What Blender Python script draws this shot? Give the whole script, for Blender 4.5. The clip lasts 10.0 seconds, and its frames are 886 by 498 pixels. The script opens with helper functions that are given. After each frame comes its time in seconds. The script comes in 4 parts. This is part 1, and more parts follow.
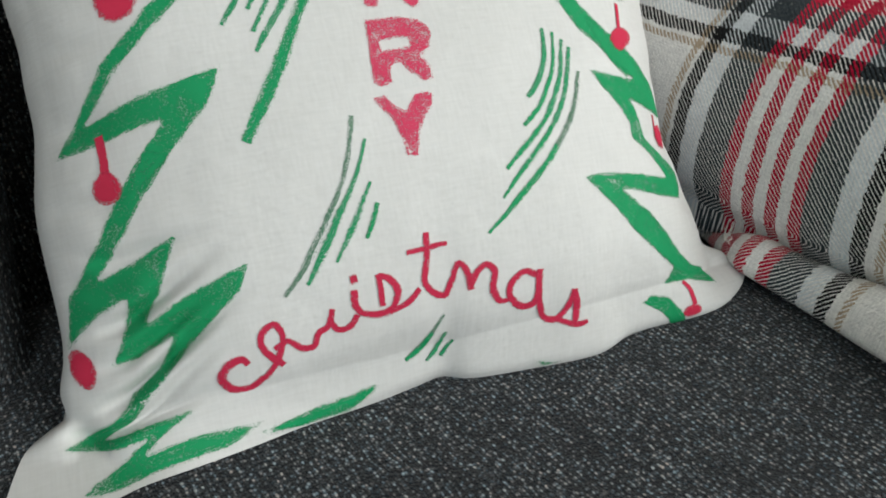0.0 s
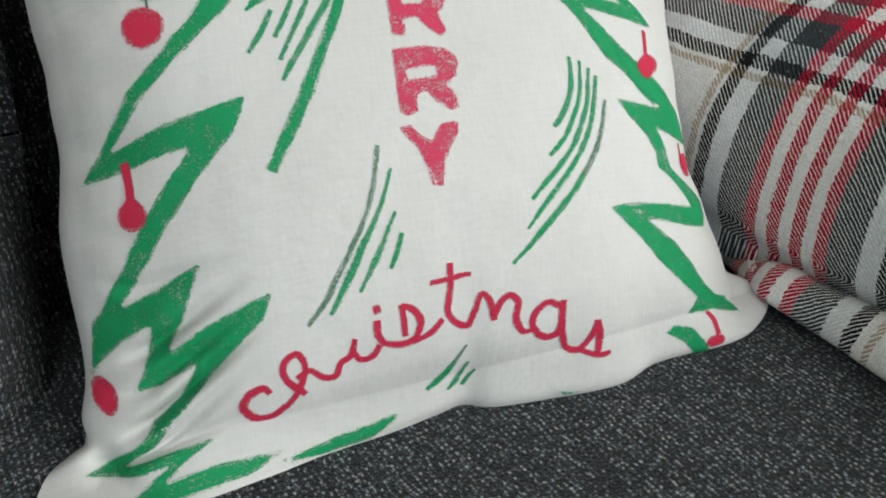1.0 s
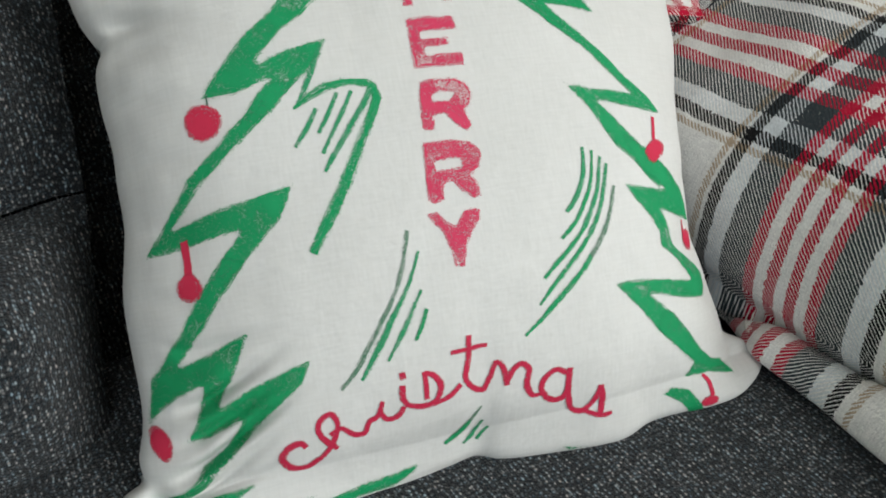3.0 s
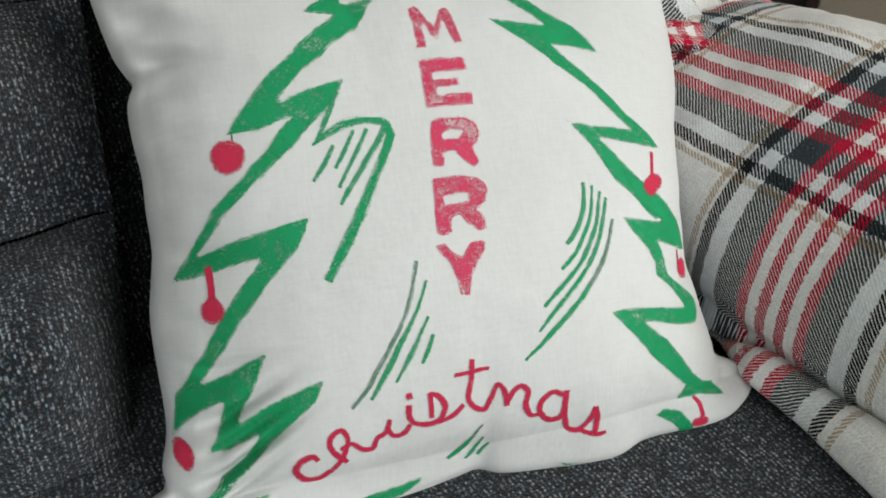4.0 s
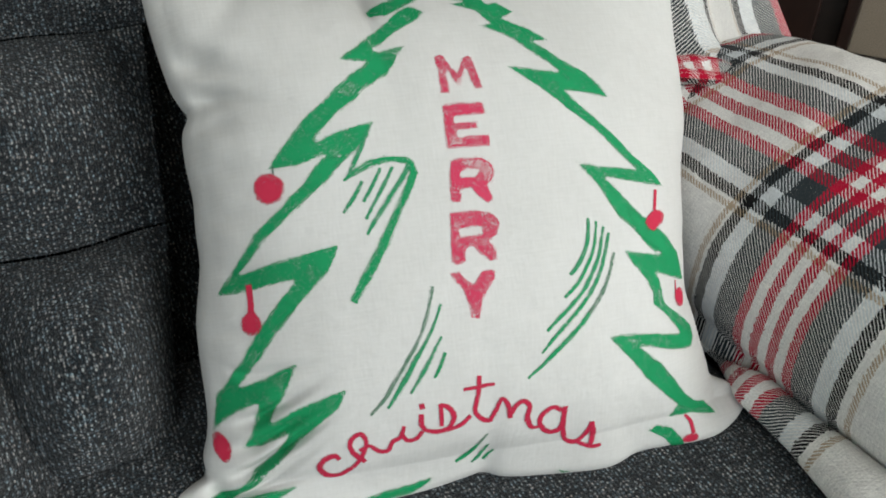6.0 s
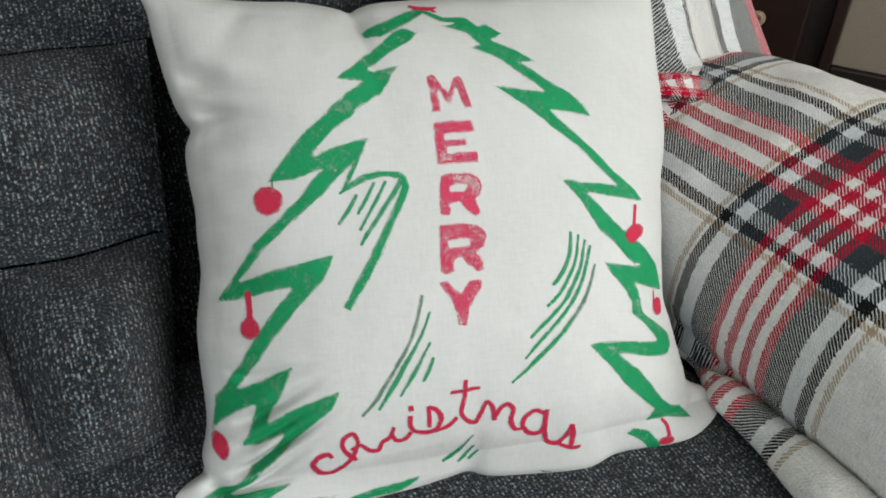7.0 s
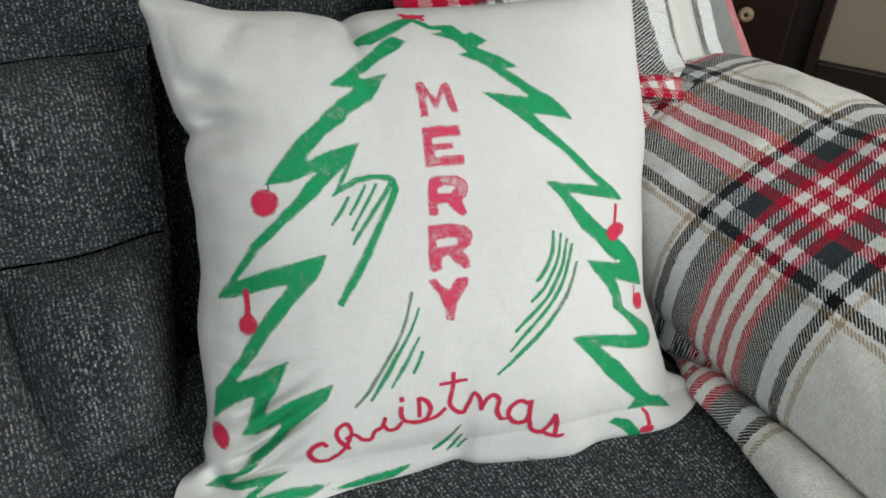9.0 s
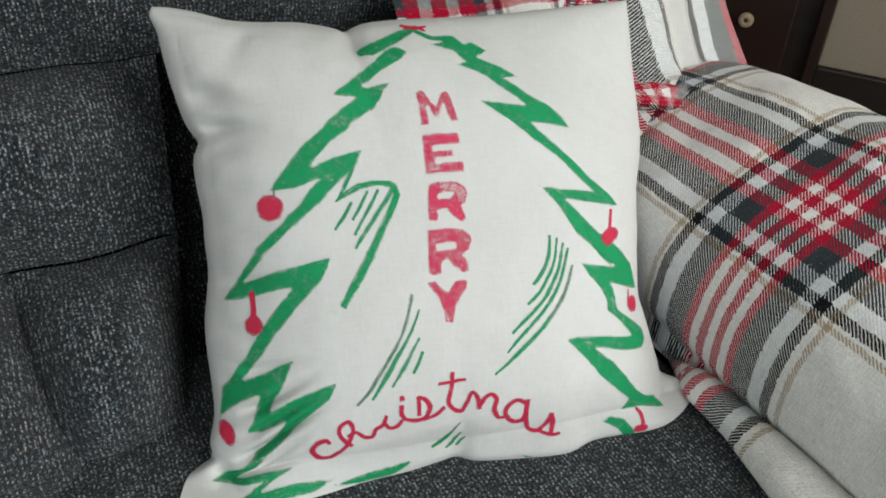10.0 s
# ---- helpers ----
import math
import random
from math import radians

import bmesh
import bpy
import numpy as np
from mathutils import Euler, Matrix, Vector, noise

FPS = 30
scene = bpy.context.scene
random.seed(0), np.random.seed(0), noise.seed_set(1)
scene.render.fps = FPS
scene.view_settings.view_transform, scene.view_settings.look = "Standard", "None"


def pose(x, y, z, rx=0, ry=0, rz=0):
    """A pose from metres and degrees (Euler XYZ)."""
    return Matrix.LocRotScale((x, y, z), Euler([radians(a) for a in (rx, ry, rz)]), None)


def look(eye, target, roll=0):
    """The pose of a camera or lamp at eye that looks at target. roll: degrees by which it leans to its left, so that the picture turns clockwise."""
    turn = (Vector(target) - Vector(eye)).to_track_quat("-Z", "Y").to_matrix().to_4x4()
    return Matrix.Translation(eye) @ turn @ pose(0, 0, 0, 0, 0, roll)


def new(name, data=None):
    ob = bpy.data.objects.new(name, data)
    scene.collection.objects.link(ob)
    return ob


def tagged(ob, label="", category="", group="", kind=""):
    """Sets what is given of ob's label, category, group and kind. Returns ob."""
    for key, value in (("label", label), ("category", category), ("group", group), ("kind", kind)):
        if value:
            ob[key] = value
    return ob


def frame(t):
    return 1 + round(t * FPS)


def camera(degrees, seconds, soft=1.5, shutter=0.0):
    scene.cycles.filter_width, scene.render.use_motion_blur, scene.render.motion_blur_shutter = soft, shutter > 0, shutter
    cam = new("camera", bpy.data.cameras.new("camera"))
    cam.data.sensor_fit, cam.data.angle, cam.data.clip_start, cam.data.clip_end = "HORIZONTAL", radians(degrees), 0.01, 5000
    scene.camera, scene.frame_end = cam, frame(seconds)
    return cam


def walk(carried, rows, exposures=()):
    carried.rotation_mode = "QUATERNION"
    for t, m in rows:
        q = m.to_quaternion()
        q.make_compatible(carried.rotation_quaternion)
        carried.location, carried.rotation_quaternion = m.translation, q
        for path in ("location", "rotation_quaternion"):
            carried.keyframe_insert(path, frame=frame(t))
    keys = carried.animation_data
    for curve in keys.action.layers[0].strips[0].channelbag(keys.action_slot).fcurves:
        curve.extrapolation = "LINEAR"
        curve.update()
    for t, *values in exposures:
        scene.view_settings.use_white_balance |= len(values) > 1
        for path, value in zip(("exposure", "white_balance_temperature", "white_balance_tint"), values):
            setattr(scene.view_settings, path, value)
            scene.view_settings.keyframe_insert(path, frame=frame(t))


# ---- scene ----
import functools

from mathutils.geometry import tessellate_polygon

cam = camera(56.6, 10.0, soft=1.8)
METRES, EYE, TILT, LEAN, TURN = 0.34, 0.82, -30.0, 0.0, 0.0
ROWS = [
    (0.0, 0.0, 0.0, 0.0, 0.0, 0.0, -0.0),
    (0.5, -0.0156, 0.0092, 0.0167, 0.5, 0.23, -0.37),
    (1.0, -0.0236, 0.0094, 0.0553, 0.8, -0.01, -0.91),
    (1.5, -0.0259, -0.02, 0.1037, 0.84, 0.07, -1.18),
    (2.0, -0.0251, -0.0627, 0.1338, 1.61, -0.51, -2.24),
    (2.5, -0.028, -0.1111, 0.1791, 2.02, -0.6, -2.23),
    (4.0, -0.0222, -0.2747, 0.3188, 2.94, -1.78, -3.75),
    (4.5, -0.0069, -0.3189, 0.3541, 3.22, -1.82, -4.22),
    (5.0, 0.0132, -0.3762, 0.3867, 4.09, -2.36, -4.56),
    (5.5, 0.0258, -0.4168, 0.4139, 5.61, -3.31, -5.02),
    (7.0, 0.0518, -0.5756, 0.4723, 5.3, -3.26, -6.46),
    (7.5, 0.057, -0.6025, 0.4771, 5.23, -3.57, -5.72),
    (8.0, 0.0797, -0.627, 0.4939, 5.21, -3.96, -5.99),
    (8.5, 0.0836, -0.646, 0.5005, 5.17, -3.93, -5.93),
    (9.0, 0.0825, -0.6776, 0.5004, 5.11, -3.83, -6.2),
    (9.5, 0.0882, -0.7192, 0.509, 5.24, -3.65, -6.27),
    (10.0, 0.1009, -0.749, 0.5137, 5.42, -3.77, -6.34),
]
walk(cam, [(t, pose(0, 0, EYE, TILT, LEAN, TURN) @ pose(METRES * x, METRES * y, METRES * z, 90 + pitch, roll, yaw)) for t, x, y, z, yaw, pitch, roll in ROWS])

# ---- light ----
world = bpy.data.worlds.new("world")
scene.world = world
world.use_nodes = True
wn = world.node_tree.nodes
sky = wn.new("ShaderNodeTexSky")
sky.sky_type, sky.sun_disc, sky.sun_elevation, sky.sun_rotation = "NISHITA", False, radians(35), radians(120)
wn["Background"].inputs[1].default_value = 0.12
world.node_tree.links.new(sky.outputs[0], wn["Background"].inputs[0])


def area_lamp(name, eye, target, sx, sy, watts, colour):
    lamp = bpy.data.lights.new(name, "AREA")
    lamp.shape, lamp.size, lamp.size_y, lamp.energy, lamp.color = "RECTANGLE", sx, sy, watts, colour
    ob = new(name, lamp)
    ob.matrix_world = look(eye, target)
    return ob


# soft lamps in two unseen openings: side daylight, and an added fill in front
area_lamp("daylight_side", (1.72, -0.35, 1.62), (0.0, 0.4, 0.6), 1.5, 1.2, 37.5, (0.975, 1.0, 0.965))
area_lamp("daylight_front", (-0.1, -2.72, 1.6), (0.0, 0.3, 0.7), 1.9, 1.3, 28, (0.89, 0.98, 1.0))


# ---- materials ----
def nodes_of(name, rough=0.6):
    m = bpy.data.materials.new(name)
    m.use_nodes = True
    nt = m.node_tree
    b = nt.nodes["Principled BSDF"]
    b.inputs["Roughness"].default_value = rough
    return m, nt, b


class Net:
    """Short hand for building node trees."""

    def __init__(self, nt):
        self.nt = nt

    def put(self, sock, v):
        if isinstance(v, bpy.types.NodeSocket):
            self.nt.links.new(v, sock)
        elif v is not None:
            sock.default_value = v

    def math(self, op, a, b=None, c=None, clamp=False):
        n = self.nt.nodes.new("ShaderNodeMath")
        n.operation, n.use_clamp = op, clamp
        for i, v in enumerate((a, b, c)):
            self.put(n.inputs[i], v)
        return n.outputs[0]

    def mix(self, f, a, b, kind="MIX"):
        n = self.nt.nodes.new("ShaderNodeMix")
        n.data_type, n.blend_type = "RGBA", kind
        self.put(n.inputs[0], f)
        self.put(n.inputs[6], a)
        self.put(n.inputs[7], b)
        return n.outputs[2]

    def uv(self):
        n = self.nt.nodes.new("ShaderNodeUVMap")
        return n.outputs[0]

    def coord(self):
        return self.nt.nodes.new("ShaderNodeTexCoord").outputs["Object"]

    def dot(self, vec, way):
        n = self.nt.nodes.new("ShaderNodeVectorMath")
        n.operation = "DOT_PRODUCT"
        self.put(n.inputs[0], vec)
        n.inputs[1].default_value = way
        return n.outputs["Value"]

    def map(self, vec, scale=(1, 1, 1), rot=(0, 0, 0)):
        n = self.nt.nodes.new("ShaderNodeMapping")
        self.put(n.inputs[0], vec)
        n.inputs["Scale"].default_value = scale
        n.inputs["Rotation"].default_value = rot
        return n.outputs[0]

    def noise(self, vec, scale, detail=2.0, rough=0.5):
        n = self.nt.nodes.new("ShaderNodeTexNoise")
        self.put(n.inputs["Vector"], vec)
        n.inputs["Scale"].default_value, n.inputs["Detail"].default_value, n.inputs["Roughness"].default_value = scale, detail, rough
        return n.outputs["Fac"]

    def voronoi(self, vec, scale, rand=1.0, out="Distance"):
        n = self.nt.nodes.new("ShaderNodeTexVoronoi")
        self.put(n.inputs["Vector"], vec)
        n.inputs["Scale"].default_value, n.inputs["Randomness"].default_value = scale, rand
        return n.outputs[out]

    def ramp(self, f, stops, kind="LINEAR"):
        n = self.nt.nodes.new("ShaderNodeValToRGB")
        n.color_ramp.interpolation = kind
        e = n.color_ramp.elements
        while len(e) < len(stops):
            e.new(0.5)
        for k, (p, col) in zip(e, stops):
            k.position, k.color = p, (*col, 1)
        self.put(n.inputs[0], f)
        return n.outputs[0]

    def split(self, vec):
        n = self.nt.nodes.new("ShaderNodeSeparateXYZ")
        self.put(n.inputs[0], vec)
        return n.outputs

    def bump(self, h, strength, dist, b, prev=None):
        n = self.nt.nodes.new("ShaderNodeBump")
        n.inputs["Strength"].default_value, n.inputs["Distance"].default_value = strength, dist
        self.put(n.inputs["Height"], h)
        if prev is not None:
            self.put(n.inputs["Normal"], prev)
        self.put(b.inputs["Normal"], n.outputs[0])
        return n.outputs[0]


def chenille():
    """Charcoal upholstery: columns of short plush slubs, pale and blue-black yarns mixed."""
    m, nt, b = nodes_of("charcoal_chenille", 0.9)
    g = Net(nt)
    ob = g.coord()
    c, k, up, out = math.cos(radians(35)), math.sin(radians(35)), 0.762, 0.648
    # along the seat, up the slope of the back, and out of it
    axes = [g.dot(ob, v) for v in ((c, k, 0.0), (-k * out, c * out, up), (k * up, -c * up, out))]
    wander = g.math("MULTIPLY", g.math("SUBTRACT", g.noise(ob, 55, 2), 0.5), 0.006)
    x = g.math("ADD", axes[0], wander)
    both = nt.nodes.new("ShaderNodeCombineXYZ")
    for i, v in enumerate((x, axes[1], axes[2])):
        g.put(both.inputs[i], v)
    vec = g.map(both.outputs[0], (1 / 0.0021, 1 / 0.0030, 1 / 0.0024))
    uv = both.outputs[0]
    d = g.voronoi(vec, 1.0, 0.75)
    cell = g.split(g.voronoi(vec, 1.0, 0.75, "Color"))
    fluff = g.noise(uv, 1500, 3, 0.7)
    slub = g.math("SUBTRACT", 1.0, g.math("MULTIPLY", d, 1.15), clamp=True)
    lum = g.math("MULTIPLY", slub, g.math("ADD", 0.16, g.math("MULTIPLY", g.math("POWER", cell[0], 1.3), 1.10)))
    rank = g.math("SINE", g.math("MULTIPLY", x, 2 * math.pi / 0.0046))
    lum = g.math("MULTIPLY", lum, g.math("ADD", 0.95, g.math("MULTIPLY", rank, 0.42)))
    lum = g.math("ADD", lum, g.math("MULTIPLY", g.math("SUBTRACT", fluff, 0.5), 0.95))
    # the pile is brushed up in places and lies flat in others
    brushed = g.noise(g.map(uv, (1, 0.35, 0.6)), 30, 3, 0.6)
    lum = g.math("MULTIPLY", lum, g.math("ADD", 0.45, g.math("MULTIPLY", brushed, 1.05)), clamp=True)
    col = g.ramp(lum, [(0.0, (0.005, 0.007, 0.009)), (0.22, (0.018, 0.023, 0.027)), (0.45, (0.105, 0.122, 0.131)), (0.72, (0.28, 0.305, 0.313)), (1.0, (0.50, 0.52, 0.51))])
    tint = g.ramp(cell[1], [(0.0, (0.80, 1.0, 1.14)), (0.5, (1.0, 1.0, 1.0)), (1.0, (1.16, 0.98, 0.92))])
    g.put(b.inputs["Base Color"], g.mix(1.0, col, tint, "MULTIPLY"))
    b.inputs["Sheen Weight"].default_value = 0.12
    b.inputs["Specular IOR Level"].default_value = 0.15
    g.bump(g.math("ADD", slub, g.math("MULTIPLY", fluff, 0.7)), 1.0, 0.0022, b)
    return m


def cotton():
    m, nt, b = nodes_of("white_cotton", 0.85)
    g = Net(nt)
    uv = g.uv()
    x, y, _ = g.split(uv)
    weave = g.math("MULTIPLY", g.math("SINE", g.math("MULTIPLY", x, 5200.0)), g.math("SINE", g.math("MULTIPLY", y, 5200.0)))
    slub = g.noise(g.map(uv, (1, 9, 1)), 60, 3)
    slub2 = g.noise(g.map(uv, (9, 1, 1)), 60, 3)
    soil = g.noise(uv, 9, 3)
    tone = g.math("MULTIPLY", g.math("ADD", slub, slub2), 0.5)
    tone = g.math("ADD", g.math("MULTIPLY", tone, 0.6), g.math("MULTIPLY", soil, 0.4))
    g.put(b.inputs["Base Color"], g.ramp(tone, [(0.3, (0.575, 0.572, 0.552)), (0.7, (0.68, 0.678, 0.662))]))
    b.inputs["Specular IOR Level"].default_value = 0.2
    n0 = g.bump(g.noise(g.map(uv, (1, 1.6, 1)), 22, 3, 0.55), 0.22, 0.006, b)
    n1 = g.bump(g.noise(uv, 70, 4, 0.65), 0.22, 0.003, b, n0)
    g.bump(g.math("ADD", weave, g.math("MULTIPLY", g.math("ADD", slub, slub2), 2.0)), 0.2, 0.0003, b, n1)
    return m


def paint(name, light, dark, cover_at=0.0, rough=0.75):
    """Brushed fabric paint that breaks up along its edges. UV: x across the stroke (-1 to 1), y along it in metres."""
    m, nt, b = nodes_of(name, rough)
    g = Net(nt)
    x, y, _ = g.split(g.uv())
    ob = g.coord()
    edge = g.math("ABSOLUTE", x)
    grit = g.noise(ob, 1050, 3, 0.75)
    patchy = g.noise(ob, 110, 4, 0.65)
    streak = g.noise(g.map(g.uv(), (2.2, 18, 1)), 2.2, 3, 0.6)
    worn = g.math("ADD", g.math("MULTIPLY", grit, 0.75), g.math("MULTIPLY", streak, 0.45))
    # the brush leaves more cloth bare near the rims
    need = g.math("ADD", 0.385 + cover_at, g.math("MULTIPLY", g.math("POWER", edge, 2.4), 0.26))
    need = g.math("ADD", need, g.math("MULTIPLY", g.math("SUBTRACT", patchy, 0.5), 0.26))
    mask = g.math("MULTIPLY", g.math("SUBTRACT", worn, need), 11.0, clamp=True)
    broad = g.noise(ob, 45, 3)
    col = g.mix(g.math("ADD", g.math("MULTIPLY", broad, 0.5), g.math("MULTIPLY", streak, 0.5)), (*dark, 1), (*light, 1))
    g.put(b.inputs["Base Color"], col)
    b.inputs["Specular IOR Level"].default_value = 0.3
    g.bump(grit, 0.3, 0.0005, b)
    clear = nt.nodes.new("ShaderNodeBsdfTransparent")
    mixer = nt.nodes.new("ShaderNodeMixShader")
    g.put(mixer.inputs[0], mask)
    nt.links.new(clear.outputs[0], mixer.inputs[1])
    nt.links.new(b.outputs[0], mixer.inputs[2])
    nt.links.new(mixer.outputs[0], nt.nodes["Material Output"].inputs[0])
    return m


CREAM, TAN, BLACK, SILVER, SLATE, RED, WHITE = ((0.79, 0.775, 0.74), (0.44, 0.34, 0.24), (0.006, 0.006, 0.007), (0.62, 0.66, 0.68),
                                                (0.030, 0.040, 0.046), (0.42, 0.003, 0.030), (0.77, 0.76, 0.735))
# one repeat of the check: widths in millimetres; the weft carries four red lines, the warp three broader ones
SIDE_A, SIDE_B = [(BLACK, 12), (SILVER, 17), (SLATE, 27)], [(SLATE, 27), (SILVER, 16), (BLACK, 12), (CREAM, 8), (TAN, 7), (CREAM, 134), (TAN, 7), (CREAM, 5)]
WEFT = SIDE_A + [(RED, 11), (WHITE, 10.5), (RED, 11), (WHITE, 11), (RED, 11), (WHITE, 10.5), (RED, 11)] + SIDE_B
WARP = SIDE_A + [(RED, 16), (WHITE, 14), (RED, 16), (WHITE, 14), (RED, 16)] + SIDE_B
REPEAT = sum(w for _, w in WEFT) / 1000


def plaid():
    """Twill check: warp and weft carry the same sett, and a diagonal decides which one lies on top."""
    m, nt, b = nodes_of("plaid_twill", 0.95)
    g = Net(nt)
    uv = g.uv()
    wob = g.noise(uv, 190, 4, 0.7)
    x, y, _ = g.split(uv)
    jig = g.math("MULTIPLY", g.math("SUBTRACT", wob, 0.5), 0.009)

    def bands(sett, along):
        stops, at = [], 0.0
        for col, w in sett:
            stops.append((at / REPEAT / 1000, col))
            at += w
        return g.ramp(g.math("FRACT", g.math("DIVIDE", g.math("ADD", g.math("ADD", along, jig), 10 * REPEAT), REPEAT)), stops, "CONSTANT")

    warp, weft = bands(WARP, x), bands(WEFT, y)
    pitch = 0.0043
    diag = g.math("FRACT", g.math("DIVIDE", g.math("ADD", g.math("ADD", x, y), g.math("MULTIPLY", wob, 0.0045)), pitch))
    fine = g.noise(uv, 650, 3, 0.7)
    # the darker yarn beds down broader than the pale one
    lean = g.math("MULTIPLY", g.math("SUBTRACT", g.split(weft)[1], g.split(warp)[1]), 0.31)
    ply = g.math("MULTIPLY", g.math("SINE", g.math("MULTIPLY", g.math("SUBTRACT", x, y), 2 * math.pi / 0.0030)), 0.13)
    over = g.math("GREATER_THAN", g.math("ADD", g.math("ADD", diag, ply), g.math("MULTIPLY", g.math("SUBTRACT", fine, 0.5), 0.55)), g.math("ADD", 0.5, lean))
    col = g.mix(over, warp, weft)
    fuzz = g.noise(g.map(uv, (1, 1, 1)), 420, 4, 0.75)
    col = g.mix(g.math("MULTIPLY", g.math("SUBTRACT", fuzz, 0.55, clamp=True), 0.6, clamp=True), col, (0.55, 0.53, 0.50, 1))
    # single yarns take the dye unevenly
    yarn = g.mix(over, g.noise(g.map(uv, (1.0, 0.12, 1)), 700, 2), g.noise(g.map(uv, (0.12, 1.0, 1)), 700, 2))
    shade = g.ramp(yarn, [(0.25, (0.72, 0.72, 0.73)), (0.75, (1.20, 1.20, 1.19))])
    col = g.mix(1.0, col, shade, "MULTIPLY")
    g.put(b.inputs["Base Color"], col)
    b.inputs["Sheen Weight"].default_value = 0.06
    b.inputs["Sheen Roughness"].default_value = 0.5
    b.inputs["Specular IOR Level"].default_value = 0.1
    tw = g.math("ABSOLUTE", g.math("SUBTRACT", diag, 0.5))
    n1 = g.bump(g.noise(uv, 60, 3), 0.3, 0.004, b)
    g.bump(g.math("ADD", g.math("MULTIPLY", tw, 0.6), g.math("MULTIPLY", fuzz, 1.3)), 0.7, 0.0012, b, n1)
    return m


def plain(name, col_a, col_b, scale, rough, bump=0.2, stretch=(1, 1, 1)):
    m, nt, b = nodes_of(name, rough)
    g = Net(nt)
    v = g.map(g.coord(), stretch)
    n1, n2 = g.noise(v, scale, 4, 0.6), g.noise(v, scale * 9, 3, 0.6)
    f = g.math("ADD", g.math("MULTIPLY", n1, 0.6), g.math("MULTIPLY", n2, 0.4))
    g.put(b.inputs["Base Color"], g.ramp(f, [(0.3, col_a), (0.7, col_b)]))
    g.bump(f, bump, 0.002, b)
    return m


CHENILLE, COTTON, PLAID = chenille(), cotton(), plaid()
green = paint("green_paint", (0.008, 0.345, 0.130), (0.005, 0.205, 0.070), 0.078)
fine = paint("thin_green_paint", (0.025, 0.32, 0.14), (0.02, 0.22, 0.09), 0.09)
grey = paint("dry_green_paint", (0.10, 0.24, 0.15), (0.07, 0.16, 0.10), 0.13)
darkgreen = paint("dark_green_paint", (0.05, 0.12, 0.08), (0.05, 0.12, 0.08), 0.1)
red = paint("red_paint", (0.62, 0.03, 0.085), (0.48, 0.018, 0.05), -0.05)
crimson = paint("crimson_paint", (0.56, 0.022, 0.075), (0.42, 0.014, 0.045), 0.02)
pink = paint("rose_red_paint", (0.66, 0.060, 0.135), (0.52, 0.030, 0.085), 0.125)
WALL = plain("wall_paint", (0.60, 0.57, 0.52), (0.66, 0.63, 0.58), 6, 0.85)
CEILING = plain("ceiling_paint", (0.74, 0.73, 0.71), (0.80, 0.79, 0.77), 6, 0.9)
CARPET = plain("brown_carpet", (0.16, 0.12, 0.09), (0.24, 0.19, 0.15), 40, 0.95, 0.6)
DARKWOOD = plain("dark_stained_wood", (0.012, 0.006, 0.004), (0.034, 0.014, 0.010), 7, 0.38, 0.15, (9, 9, 1))
BLACKWOOD = plain("black_stained_wood", (0.010, 0.007, 0.006), (0.022, 0.014, 0.011), 7, 0.4, 0.15, (1, 9, 9))
TANCLOTH = plain("tan_speaker_cloth", (0.20, 0.165, 0.12), (0.42, 0.35, 0.275), 330, 0.95, 0.6)
BONE = plain("bone_knob", (0.40, 0.29, 0.18), (0.52, 0.40, 0.26), 60, 0.4)
BRASS = plain("dark_screw", (0.05, 0.03, 0.02), (0.09, 0.06, 0.04), 60, 0.5)
THREAD = plain("cream_yarn", (0.60, 0.56, 0.50), (0.72, 0.69, 0.63), 200, 0.95)
GLASSFRAME = plain("white_window_paint", (0.74, 0.73, 0.71), (0.80, 0.79, 0.77), 20, 0.5)


# ---- building helpers ----
def mesh_ob(name, verts, faces, mat, parent=None, label="", uvs=None, smooth=True):
    me = bpy.data.meshes.new(name)
    me.from_pydata([tuple(v) for v in verts], [], faces)
    if uvs is not None:
        lay = me.uv_layers.new(name="UVMap")
        for loop in me.loops:
            lay.data[loop.index].uv = uvs[loop.vertex_index]
    me.materials.append(mat)
    if smooth:
        me.polygons.foreach_set("use_smooth", [True] * len(me.polygons))
    me.update()
    ob = new(name, me)
    if parent:
        ob.parent = parent
    if label:
        tagged(ob, label)
    return ob


def grid_faces(nu, nv, start=0, flip=False):
    out = []
    for i in range(nu - 1):
        for j in range(nv - 1):
            a = start + i * nv + j
            q = (a, a + nv, a + nv + 1, a + 1)
            out.append(q[::-1] if flip else q)
    return out


def part(name, bm, mat, parent, label=""):
    me = bpy.data.meshes.new(name)
    bm.to_mesh(me)
    bm.free()
    me.materials.append(mat)
    ob = new(name, me)
    ob.parent = parent
    if label:
        tagged(ob, label)
    return ob


def block(name, lo, hi, mat, parent=None, bevel=0.0, label="", seg=2):
    bm = bmesh.new()
    bmesh.ops.create_cube(bm, size=1)
    for v in bm.verts:
        v.co = [l + (h - l) * (c + 0.5) for l, h, c in zip(lo, hi, v.co)]
    if bevel:
        bmesh.ops.bevel(bm, geom=bm.edges[:], offset=bevel, segments=seg, affect="EDGES", profile=0.5)
    return part(name, bm, mat, parent, label)


def empty(name, m, label, category, group="", kind=""):
    ob = new(name)
    ob.empty_display_size = 0.05
    ob.matrix_world = m
    return tagged(ob, label, category, group, kind)


def soft(p, size, amp):
    return amp * noise.noise(Vector(p) / size)


